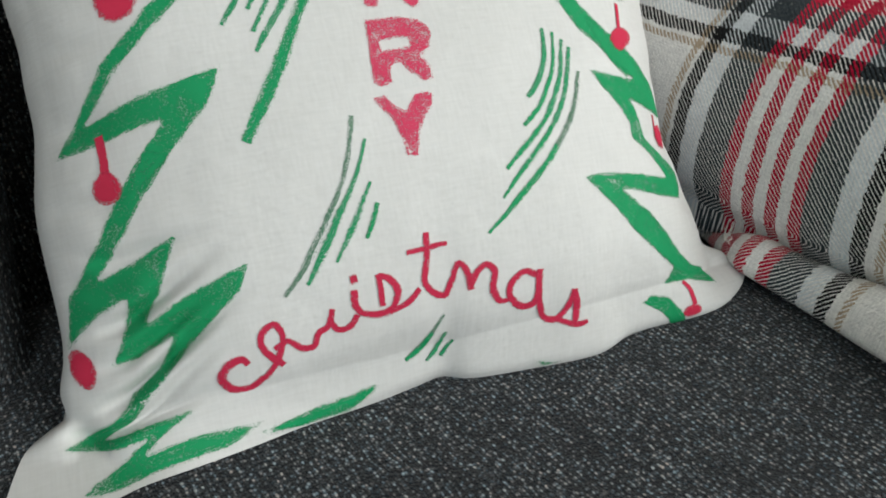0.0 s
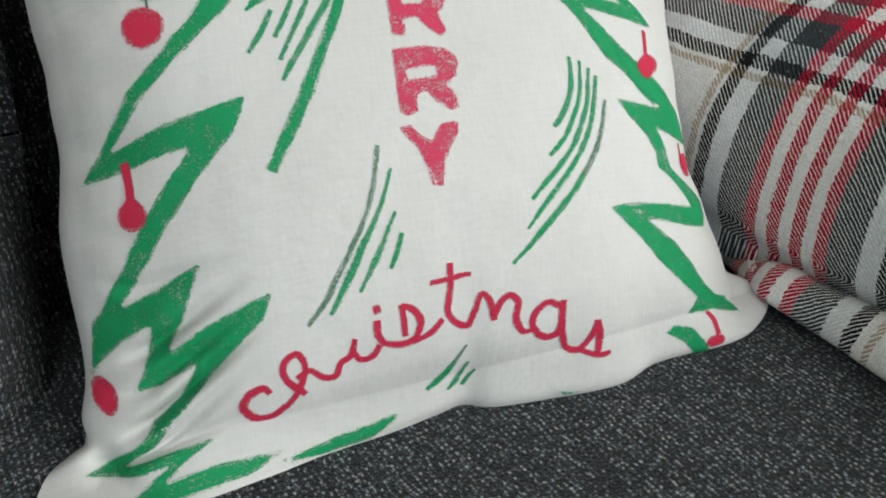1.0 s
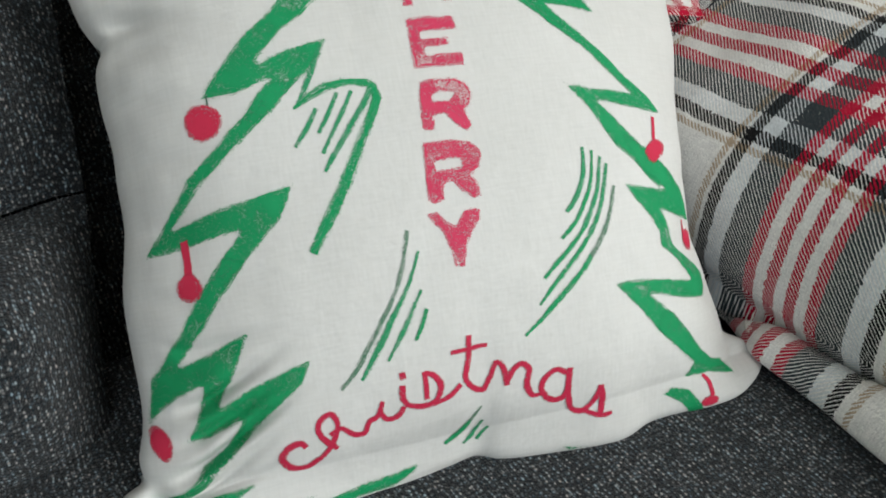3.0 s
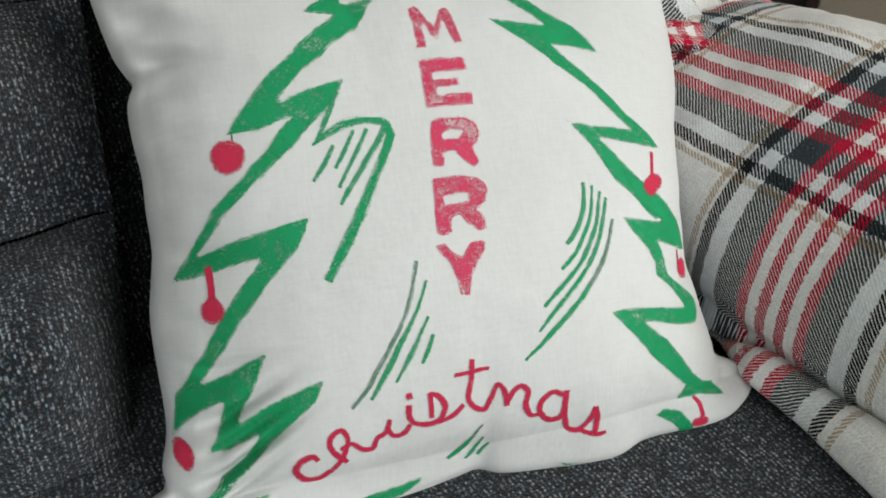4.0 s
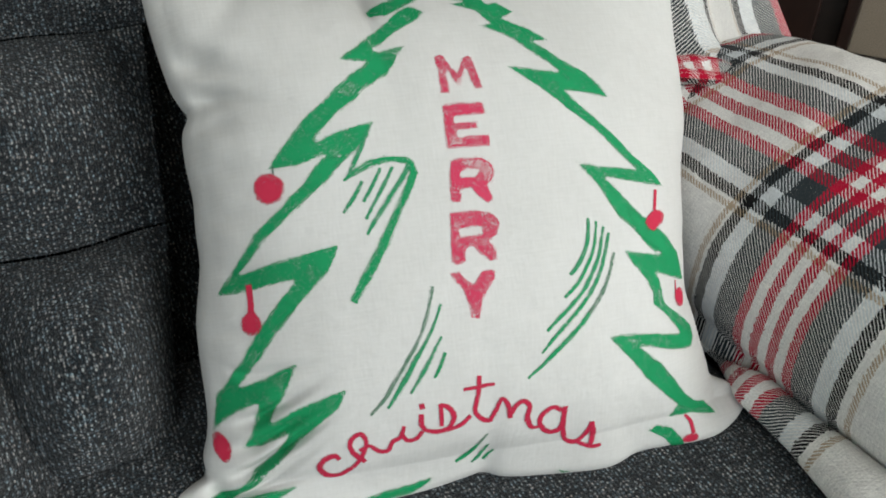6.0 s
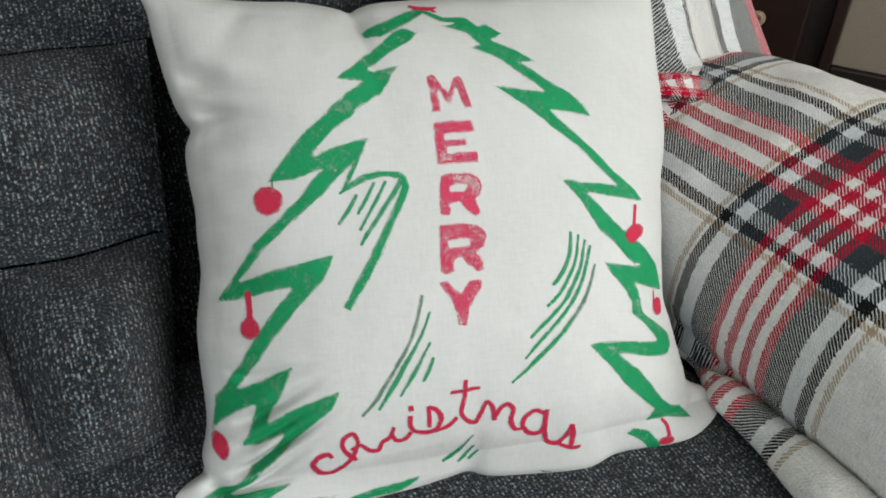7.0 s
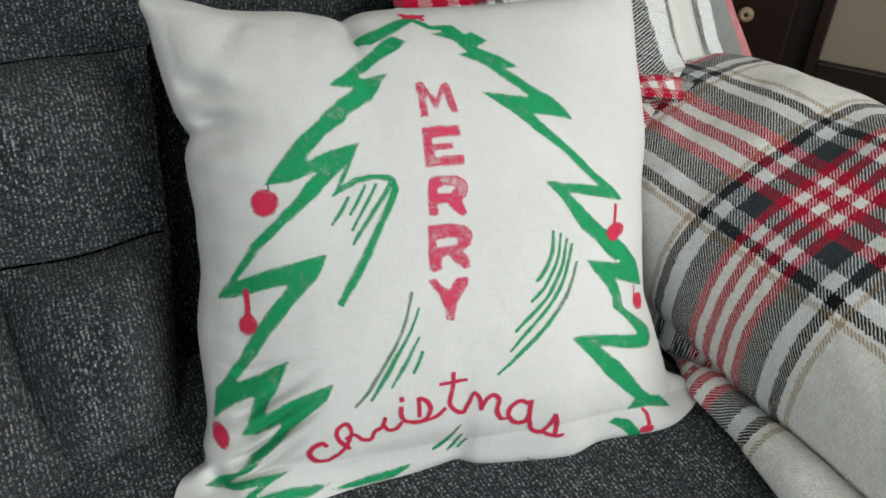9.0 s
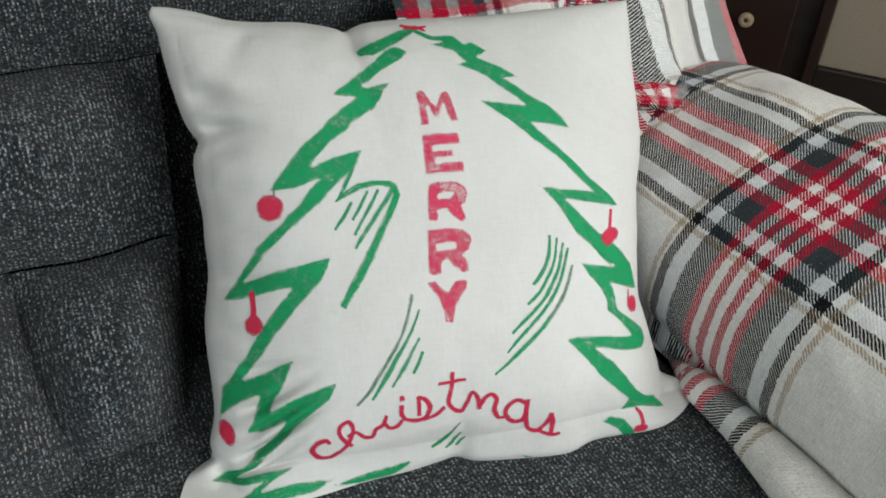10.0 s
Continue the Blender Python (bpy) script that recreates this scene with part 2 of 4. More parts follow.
# ---- the room ----
def room():
    x0, x1, y0, y1, h, th = -2.6, 1.80, -2.8, 2.75, 2.4, 0.12
    tagged(block("floor", (x0 - th, y0 - th, -0.1), (x1 + th, y1 + th, 0), CARPET), "brown carpeted floor of the living room", "floor", kind="structure")
    tagged(block("ceiling", (x0 - th, y0 - th, h), (x1 + th, y1 + th, h + 0.1), CEILING), "plain white painted ceiling", "ceiling", kind="structure")
    tagged(block("wall_north", (x0 - th, y1, 0), (x1 + th, y1 + th, h), WALL), "plain beige painted wall behind the cabinet", "wall", kind="structure")
    tagged(block("wall_west", (x0 - th, y0, 0), (x0, y1, h), WALL), "plain beige painted wall", "wall", kind="structure")

    def pierced(name, along_x, lo, hi, a, b, z0, z1):
        """A wall of four pieces round an opening."""
        bm = bmesh.new()
        for p, q, zz, zt in ((lo, a, 0, h), (b, hi, 0, h), (a, b, 0, z0), (a, b, z1, h)):
            ret = bmesh.ops.create_cube(bm, size=1)["verts"]
            for v in ret:
                s, t, w = v.co.x + 0.5, v.co.y + 0.5, v.co.z + 0.5
                if along_x:
                    v.co = (p + (q - p) * s, y0 - th + th * t, zz + (zt - zz) * w)
                else:
                    v.co = (x1 + th * t, p + (q - p) * s, zz + (zt - zz) * w)
        tagged(part(name, bm, WALL, None), "beige painted wall with an assumed window opening", "wall", kind="structure")

    # neither wall is seen; the openings are placed for the two lamps
    pierced("wall_east", False, y0, y1, -1.15, 0.45, 0.95, 2.25)
    pierced("wall_south", True, x0, x1, -1.1, 0.9, 0.9, 2.3)


room()


# The cushion cover in its own plane: x to its right, y up its slope, z out of it.
def spline(pts, t):
    """A smooth curve through points, t from -1 to 1 (Catmull-Rom)."""
    k = (t + 1) / 2 * (len(pts) - 1)
    i = min(int(k), len(pts) - 2)
    f = k - i
    p = [pts[max(0, min(len(pts) - 1, i + d))] for d in (-1, 0, 1, 2)]
    return [0.5 * (2 * b + (c - a) * f + (2 * a - 5 * b + 4 * c - d) * f * f + (3 * b - a - 3 * c + d) * f ** 3)
            for a, b, c, d in zip(*p)]


def seam(*pts):
    """A smooth curve through points, followed by length: a function of t from -1 to 1."""
    runs = [0.0]
    for p, q in zip(pts, pts[1:]):
        runs.append(runs[-1] + math.dist(p, q))

    @functools.lru_cache(maxsize=None)
    def at(t):
        want = (t + 1) / 2 * runs[-1]
        i = max(k for k in range(len(pts) - 1) if runs[k] <= want + 1e-9)
        f = (want - runs[i]) / (runs[i + 1] - runs[i])
        return spline(pts, 2 * (i + f) / (len(pts) - 1) - 1)

    return at


# the four seams, corner to corner; the lower corners run out into flat ears
EDGE_LEFT = seam((-0.264, -0.208), (-0.254, -0.187), (-0.240, -0.178), (-0.2285, -0.1715), (-0.2285, -0.156), (-0.2225, -0.135), (-0.2206, -0.1126), (-0.2213, -0.0675),
             (-0.2202, -0.040), (-0.2149, -0.012), (-0.2112, 0.010), (-0.2112, 0.038), (-0.2101, 0.066), (-0.2127, 0.0946), (-0.2124, 0.120), (-0.2060, 0.137),
             (-0.2106, 0.146), (-0.2170, 0.160), (-0.2216, 0.179), (-0.2258, 0.201), (-0.2292, 0.223), (-0.2320, 0.2476), (-0.2371, 0.264), (-0.2340, 0.273))
EDGE_RIGHT = seam((0.299, -0.188), (0.282, -0.1735), (0.260, -0.1610), (0.255, -0.143), (0.250, -0.117), (0.244, -0.087), (0.241, -0.064), (0.245, -0.030), (0.250, 0.000),
              (0.257, 0.045), (0.270, 0.092), (0.2735, 0.132), (0.275, 0.177), (0.279, 0.222), (0.2815, 0.261))
EDGE_BOTTOM = seam((-0.264, -0.208), (-0.240, -0.219), (-0.218, -0.2225), (-0.190, -0.2190), (-0.158, -0.2175), (-0.123, -0.2155), (-0.0915, -0.2130), (-0.045, -0.2115),
               (-0.012, -0.2090), (0.0082, -0.2075), (0.0263, -0.2131), (0.062, -0.2170), (0.119, -0.2205), (0.153, -0.2145), (0.185, -0.2140), (0.213, -0.2150),
               (0.243, -0.2125), (0.275, -0.2020), (0.299, -0.188))
EDGE_TOP = seam((-0.234, 0.273), (-0.2168, 0.2712), (-0.191, 0.2650), (-0.165, 0.2565), (-0.1376, 0.2530), (-0.098, 0.2510), (-0.0752, 0.2470), (-0.0581, 0.2425),
            (-0.0485, 0.2385), (-0.039, 0.2430), (-0.0217, 0.2475), (0.0151, 0.2492), (0.0588, 0.2490), (0.1037, 0.2492), (0.1705, 0.2531), (0.2258, 0.2572), (0.2815, 0.261))


def ease(f):
    f = max(0.0, min(1.0, f))
    return f * f * (3 - 2 * f)


def puff(s, power=2.5):
    return max(0.0, 1 - abs(s) ** power) ** 0.58


def bump(d, width):
    return math.exp(-(d / width) ** 2)


def rest(s, y):
    """Height of the seat under the cover; the middle of the foot sinks into it a little, the free corner lies on it."""
    f = max(0.0, min(1.0, (s + 0.95) / 1.0))
    return -0.3453 - 1.4385 * y - 0.006 * f * f * (3 - 2 * f)


def cover(s, t):
    """Point of the front of the cover for s, t from -1 to 1."""
    l, r, b, a = EDGE_LEFT(t), EDGE_RIGHT(t), EDGE_BOTTOM(s), EDGE_TOP(s)
    c00, c10, c01, c11 = EDGE_LEFT(-1), EDGE_RIGHT(-1), EDGE_LEFT(1), EDGE_RIGHT(1)
    p, q = (s + 1) / 2, (t + 1) / 2
    # each seam's waves die away towards the middle
    x, y = [], []
    for k, out in ((0, x), (1, y)):
        left, right = (1 - q) * c00[k] + q * c01[k], (1 - q) * c10[k] + q * c11[k]
        foot, head = (1 - p) * c00[k] + p * c10[k], (1 - p) * c01[k] + p * c11[k]
        out.append((1 - p) * left + p * right + (1 - p) ** 2.5 * (l[k] - left) + p ** 2.5 * (r[k] - right) + (1 - q) ** 1.5 * (b[k] - foot) + q ** 1.5 * (a[k] - head))
    x, y = x[0], y[0]
    lin = max(-0.03, min(0.03, 0.043 * x - 0.02 * y - 0.42 * x * y))
    full = puff(s, 2.3 + 1.5 * max(0.0, -s) ** 0.5) * puff(t, 3.2 + 1.6 * max(0.0, -s) - 0.6 * max(0.0, s) if t < 0 else 2.5)
    low = rest(s, y)
    # the stuffing swells straight up from where the foot rests, but for the slack corner
    foot = -0.088 + 0.85 * max(0.0, low + 0.088) * ease((s + 0.98) / 0.35)
    z = foot + (0.018 - foot) * full + lin * ((0.35 if lin > 0 else 0.0) + (0.65 if lin > 0 else 1.0) * ease(1.15 * full))
    return x, y, 0.5 * (z + low + math.sqrt((z - low) ** 2 + 0.006 ** 2))


# ---- the sofa: u along its back, v forward, z up ----
SOFA_TURN = radians(35)
SOFA = Matrix.Rotation(SOFA_TURN, 4, "Z") @ Matrix.Diagonal((1, -1, 1, 1))
SEAT_Z = 0.458
RECLINE = math.atan(0.85)


def sofa_point(u, v, z):
    c, s = math.cos(SOFA_TURN), math.sin(SOFA_TURN)
    return Vector((c * u + s * v, s * u - c * v, z))


def back_point(u, w, d=0.0):
    """On the reclined back: w up its slope from the seat, d out of it."""
    s, c = math.sin(RECLINE), math.cos(RECLINE)
    w += 0.009 * noise.noise(Vector((u / 0.10, w / 0.22, 4.0)))
    return sofa_point(u, -0.545 - w * s + d * c, SEAT_Z + w * c + d * s)


sofa = empty("sofa", Matrix.Identity(4), "charcoal blue-grey chenille sofa with tiered padded back", "sofa")


def pad(name, place, u0, u1, w0, w1, bulge, thick, parent, label="", skew=0.0, n=44, power=4.0, seed=0.0, lump=1.0, edge=1.05):
    """A stuffed pad with rolled edges on a surface place(u, w, d)."""
    verts, uvs = [], []
    ts = [math.sin(math.pi / 2 * (2 * k / (n - 1) - 1)) for k in range(n)]
    for a in ts:
        for b in ts:
            w = (w0 + w1) / 2 + b * (w1 - w0) / 2
            u = (u0 + u1) / 2 + a * (u1 - u0) / 2 + skew * b * (a + 1) / 2
            f = (max(0, 1 - abs(a) ** power) * max(0, 1 - abs(b) ** power)) ** edge
            d = bulge * f
            p = place(u, w, d)
            d += (soft((p.x + seed, p.y, p.z), 0.08, 0.011) + soft((p.x, p.y + seed, p.z), 0.03, 0.0030)) * f * lump
            verts.append(place(u, w, d))
            uvs.append((u + seed, w + d * 0.6))
    m = len(verts)
    faces = grid_faces(n, n)
    for a in ts:
        for b in ts:
            w = (w0 + w1) / 2 + b * (w1 - w0) / 2
            u = (u0 + u1) / 2 + a * (u1 - u0) / 2 + skew * b * (a + 1) / 2
            f = (max(0, 1 - abs(a) ** power) * max(0, 1 - abs(b) ** power)) ** edge
            verts.append(place(u, w, -thick * f))
            uvs.append((u + seed, w))
    faces += grid_faces(n, n, m, True)
    return mesh_ob(name, verts, faces, CHENILLE, parent, label, uvs)


def seat_point(u, w, d):
    return sofa_point(u, w, SEAT_Z - 0.014 + d)


# seat cushions, their front edge rolled over
pad("seat_cushion", seat_point, -0.115, 0.56, -0.64, 0.14, 0.016, 0.15, sofa, power=14, n=70, seed=3.1, lump=0.3, edge=0.5)
pad("seat_cushion", seat_point, -0.80, -0.125, -0.64, 0.14, 0.016, 0.15, sofa, power=14, n=50, seed=5.3, lump=0.3, edge=0.5)
# three tiers of the back
pad("lower_back_pad", back_point, -0.116, 0.040, -0.035, 0.1812, 0.098, 0.04, sofa, skew=0.02, seed=0.3, power=2.1, edge=0.95)
pad("lower_back_pad", back_point, -0.42, -0.0845, -0.06, 0.1825, 0.132, 0.04, sofa, skew=-0.026, seed=1.7, power=3.4, edge=0.95)
pad("lower_back_pad", back_point, 0.15, 0.54, -0.035, 0.183, 0.020, 0.04, sofa, seed=2.2)
pad("middle_back_pad", back_point, -0.42, 0.072, 0.1838, 0.3902, 0.108, 0.04, sofa, skew=0.012, seed=4.4, n=60, power=2.1, edge=0.95)
pad("middle_back_pad", back_point, 0.15, 0.54, 0.180, 0.390, 0.020, 0.04, sofa, seed=6.1)
pad("headrest_pad", back_point, -0.42, 0.84, 0.3918, 0.66, 0.108, 0.06, sofa, seed=7.7, n=80, power=2.5, edge=0.95)


def shell():
    """The reclined frame behind the pads, the base and the arm under the throw."""
    bm = bmesh.new()
    q = [(-0.80, -0.10, -0.12), (0.84, -0.10, -0.12), (0.84, 0.70, -0.12), (-0.80, 0.70, -0.12)]
    front = [bm.verts.new(back_point(*p)) for p in q]
    back = [bm.verts.new(back_point(u, w, d - 0.14)) for u, w, d in q]
    bm.faces.new(front)
    bm.faces.new(back[::-1])
    for k in range(4):
        bm.faces.new((front[k], back[k], back[(k + 1) % 4], front[(k + 1) % 4]))
    bmesh.ops.recalc_face_normals(bm, faces=bm.faces[:])
    part("back_frame", bm, CHENILLE, sofa)
    bm = bmesh.new()
    corners = [(-0.80, -0.75), (0.93, -0.75), (0.93, 0.10), (-0.80, 0.10)]
    lo = [bm.verts.new(sofa_point(u, v, 0.06)) for u, v in corners]
    hi = [bm.verts.new(sofa_point(u, v, SEAT_Z - 0.13)) for u, v in corners]
    bm.faces.new(lo[::-1])
    bm.faces.new(hi)
    for k in range(4):
        bm.faces.new((lo[k], lo[(k + 1) % 4], hi[(k + 1) % 4], hi[k]))
    bmesh.ops.recalc_face_normals(bm, faces=bm.faces[:])
    part("base", bm, CHENILLE, sofa)
    for u in (-0.74, 0.86):
        for v in (-0.68, 0.03):
            bm = bmesh.new()
            bmesh.ops.create_cone(bm, cap_ends=True, segments=16, radius1=0.022, radius2=0.03, depth=0.064,
                                  matrix=Matrix.Translation(sofa_point(u, v, 0.032)))
            part("foot", bm, DARKWOOD, sofa, "dark wooden sofa foot")


shell()

# the arm's section, from the seat over the crest to the outside: u, z
ARM = [(0.640, 0.440), (0.640, 0.500), (0.640, 0.550), (0.645, 0.585), (0.660, 0.610), (0.700, 0.640), (0.760, 0.655), (0.830, 0.650), (0.880, 0.630), (0.915, 0.580), (0.922, 0.450), (0.922, 0.080)]


def arm():
    n, rows = len(ARM), 24
    verts = []
    for k in range(rows):
        v = -0.74 + 0.88 * k / (rows - 1)
        f = min(1.0, (1 - max(0, (k - rows + 4) / 3) ** 2 * 0.12))
        for u, z in ARM:
            verts.append(sofa_point(0.75 + (u - 0.75) * f, v, z * f if z > 0.3 else z))
    faces = grid_faces(rows, n)
    faces.append(tuple(range(n)))
    faces.append(tuple((rows - 1) * n + i for i in range(n))[::-1])
    uvs = [(p.x + p.y, p.z) for p in verts]
    mesh_ob("arm", verts, faces, CHENILLE, sofa, "rolled padded arm under the throw", uvs)


arm()

# ---- the plaid throw: one length over the arm, the other up the back ----
throw = empty("throw_blanket", Matrix.Identity(4), "red, black, grey and cream plaid twill throw over the sofa arm", "blanket")
HEM = [(0.552, 0.458), (0.534, 0.461), (0.520, 0.474), (0.524, 0.491), (0.538, 0.499), (0.553, 0.494), (0.562, 0.486)]
OVER = [(0.560, 0.492), (0.549, 0.512), (0.547, 0.545), (0.553, 0.585), (0.568, 0.616), (0.590, 0.640), (0.630, 0.664), (0.680, 0.692), (0.740, 0.718), (0.800, 0.724), (0.860, 0.708),
        (0.905, 0.668), (0.930, 0.60), (0.938, 0.50), (0.940, 0.40)]


def arm_throw():
    rail = HEM + OVER
    nu, nv = 150, 150
    verts, uvs = [], []
    pts = [spline(rail, -1 + 2 * k / (nu - 1)) for k in range(nu)]
    arc = [0.0]
    for p, q in zip(pts, pts[1:]):
        arc.append(arc[-1] + math.hypot(q[0] - p[0], q[1] - p[1]))
    # the black line that runs along the shoulder of the arm
    line = min((abs(u - 0.584) + abs(z - 0.632), a) for (u, z), a in zip(pts, arc))[1]
    for (u, z), a, k in zip(pts, arc, range(nu)):
        hem = max(0.0, min(1.0, (len(HEM) - 0.5 - k / (nu - 1) * (len(rail) - 1)) / 1.0))
        for j in range(nv):
            v = -0.70 + 0.80 * j / (nv - 1)
            uu, zz = u, z
            back = max(0.0, min(1.0, (-0.48 - v) / 0.22))
            # sinks towards the back, where it turns up
            zz -= 0.030 * back ** 1.5 * max(0.0, min(1.0, (u - 0.60) / 0.15))
            # the rolled hem fattens towards the front
            if hem > 0:
                fat = 1 + 0.85 * max(0.0, min(1.0, (v + 0.27) / 0.14))
                thin = max(0.15, min(1.0, (v + 0.40) / 0.07))
                uu = 0.560 + (u - 0.560) * (1 + (fat - 1) * hem) * thin
                zz = 0.459 + (z - 0.459) * (1 + 0.3 * (fat - 1) * hem) * thin
            p = sofa_point(uu, v, zz)
            dz = soft(p, 0.09, 0.007) + soft(p, 0.03, 0.0025)
            verts.append(sofa_point(uu - 0.5 * dz, v, zz + max(dz, -0.004)))
            x = a - line
            x = x if x > -0.135 else -0.27 - x
            uvs.append((x + 0.005, v + 0.430 + 0.0045))
    ob = mesh_ob("arm_length", verts, grid_faces(nu, nv), PLAID, throw, "", uvs)
    return ob


arm_throw()


# where the cloth lies across the back, and how much of its width has been used up by then: folds swallow the cream
FOLD_U = (0.355, 0.455, 0.478, 0.488, 0.570, 0.661, 0.692, 0.734, 0.750, 0.781, 0.790, 0.809, 0.835, 0.870)
FOLD_X = (0.056, 0.132, 0.175, 0.186, 0.349, 0.483, 0.505, 0.524, 0.536, 0.698, 0.710, 0.727, 0.754, 0.790)


def back_throw():
    nu, nv = 150, 90
    verts, uvs = [], []
    for i in range(nu):
        s = i / (nu - 1)
        for j in range(nv):
            t = j / (nv - 1)
            w = 0.17 + 0.50 * t
            u = 0.345 + 0.503 * s - 0.012 * t * s
            near = max(0.0, min(1.0, (u - 0.58) / 0.12))
            # upright folds, the cream one doubled under
            d = 0.074 + 0.010 * math.sin(s * 19 + 1.5 * math.sin(3 * t)) * (0.4 + 0.6 * t)
            d -= 0.012 * bump(u - 0.754, 0.018)
            # spills forward on to the arm at its foot
            d += 0.075 * max(0.0, 1 - t / 0.22) ** 2 * near * max(0.25, min(1.0, (0.865 - u) / 0.08))
            p = back_point(u, w, d)
            d += soft(p, 0.08, 0.006) + soft(p, 0.03, 0.002)
            verts.append(back_point(u, w, d))
            uvs.append((float(np.interp(u, FOLD_U, FOLD_X)), w - 0.047 + 0.15 * (1 - near)))
    mesh_ob("back_length", verts, grid_faces(nu, nv), PLAID, throw, "", uvs)


def bunch():
    """The wad of cloth tucked into the corner of back and arm."""
    verts, uvs, n, k = [], [], 40, 24
    for i in range(n):
        s = i / (n - 1)
        c0 = back_point(0.60 + 0.15 * s, 0.235 - 0.04 * s, 0.085 + 0.015 * math.sin(3 * s))
        r = 0.017 * math.sin(math.pi * min(1, 0.12 + s * 0.88)) ** 0.6
        for j in range(k):
            a = 2 * math.pi * j / (k - 1)
            q = r * (1 + 0.25 * math.sin(3 * a + 5 * s))
            p = c0 + sofa_point(0, 1, 0) * q * math.cos(a) + Vector((0, 0, 1)) * q * math.sin(a)
            verts.append(p)
            uvs.append((0.06 + a * 0.02, 0.05 + 0.15 * s))
    mesh_ob("tucked_fold", verts, grid_faces(n, k), PLAID, throw, "", uvs)


bunch()
back_throw()


def fringe(base, count, spread, length, seed):
    """Loose ends of yarn where the weave has frayed."""
    rnd = random.Random(seed)
    for _ in range(count):
        cu = bpy.data.curves.new("frayed_yarn", "CURVE")
        cu.dimensions, cu.bevel_depth, cu.bevel_resolution = "3D", 0.0004, 1
        sp = cu.splines.new("BEZIER")
        sp.bezier_points.add(3)
        p = Vector(base) + Vector([rnd.uniform(-1, 1) * k for k in spread])
        way = Vector((rnd.uniform(-1, 0.3), rnd.uniform(-1, 0.6), rnd.uniform(-0.5, 0.8))).normalized()
        for bp in sp.bezier_points:
            bp.co = p
            bp.handle_left_type = bp.handle_right_type = "AUTO"
            way = (way + Vector([rnd.uniform(-0.9, 0.9) for _ in range(3)])).normalized()
            p = p + way * length * rnd.uniform(0.5, 1.0)
            p.z = max(p.z, SEAT_Z + 0.003)
        cu.materials.append(THREAD)
        ob = new("frayed_yarn", cu)
        ob.parent = throw


def nap():
    """Loose fibres that stand off the brushed wool."""
    rnd = random.Random(21)
    verts, faces = [], []

    def hair(p, out, length):
        side = Vector((rnd.uniform(-1, 1), rnd.uniform(-1, 1), rnd.uniform(-1, 1))).normalized() * 0.00012
        tip = p + (out + Vector([rnd.uniform(-0.9, 0.9) for _ in range(3)])).normalized() * length
        k = len(verts)
        verts.extend((p - side, p + side, tip))
        faces.append((k, k + 1, k + 2))

    for ob in list(throw.children):
        if ob.type != "MESH":
            continue
        me = ob.data
        for _ in range(9000):
            f = me.polygons[rnd.randrange(len(me.polygons))]
            n = f.normal if f.normal.z > -0.2 else -f.normal
            hair(me.vertices[f.vertices[0]].co.copy(), n.copy(), rnd.uniform(0.0015, 0.0045))
    tagged(mesh_ob("nap", verts, faces, THREAD, throw), kind="stuff")


nap()
fringe(sofa_point(0.538, -0.352, 0.488), 9, (0.006, 0.008, 0.006), 0.0035, 4)
fringe(sofa_point(0.563, -0.165, 0.505), 12, (0.006, 0.012, 0.006), 0.006, 9)

# ---- the painted cushion ----
AXIS_X, AXIS_Y, AXIS_Z = Vector((0.9127, 0.4086, 0.0)), Vector((-0.2332, 0.5210, 0.8211)), Vector((0.3355, -0.7494, 0.5708))
PLACE = Matrix.Translation((-0.0398, 0.5132, 0.6601)) @ Matrix((AXIS_X, AXIS_Y, AXIS_Z)).transposed().to_4x4()
cushion = empty("throw_pillow", PLACE, "white cotton cushion painted with a green tree and red words", "cushion")


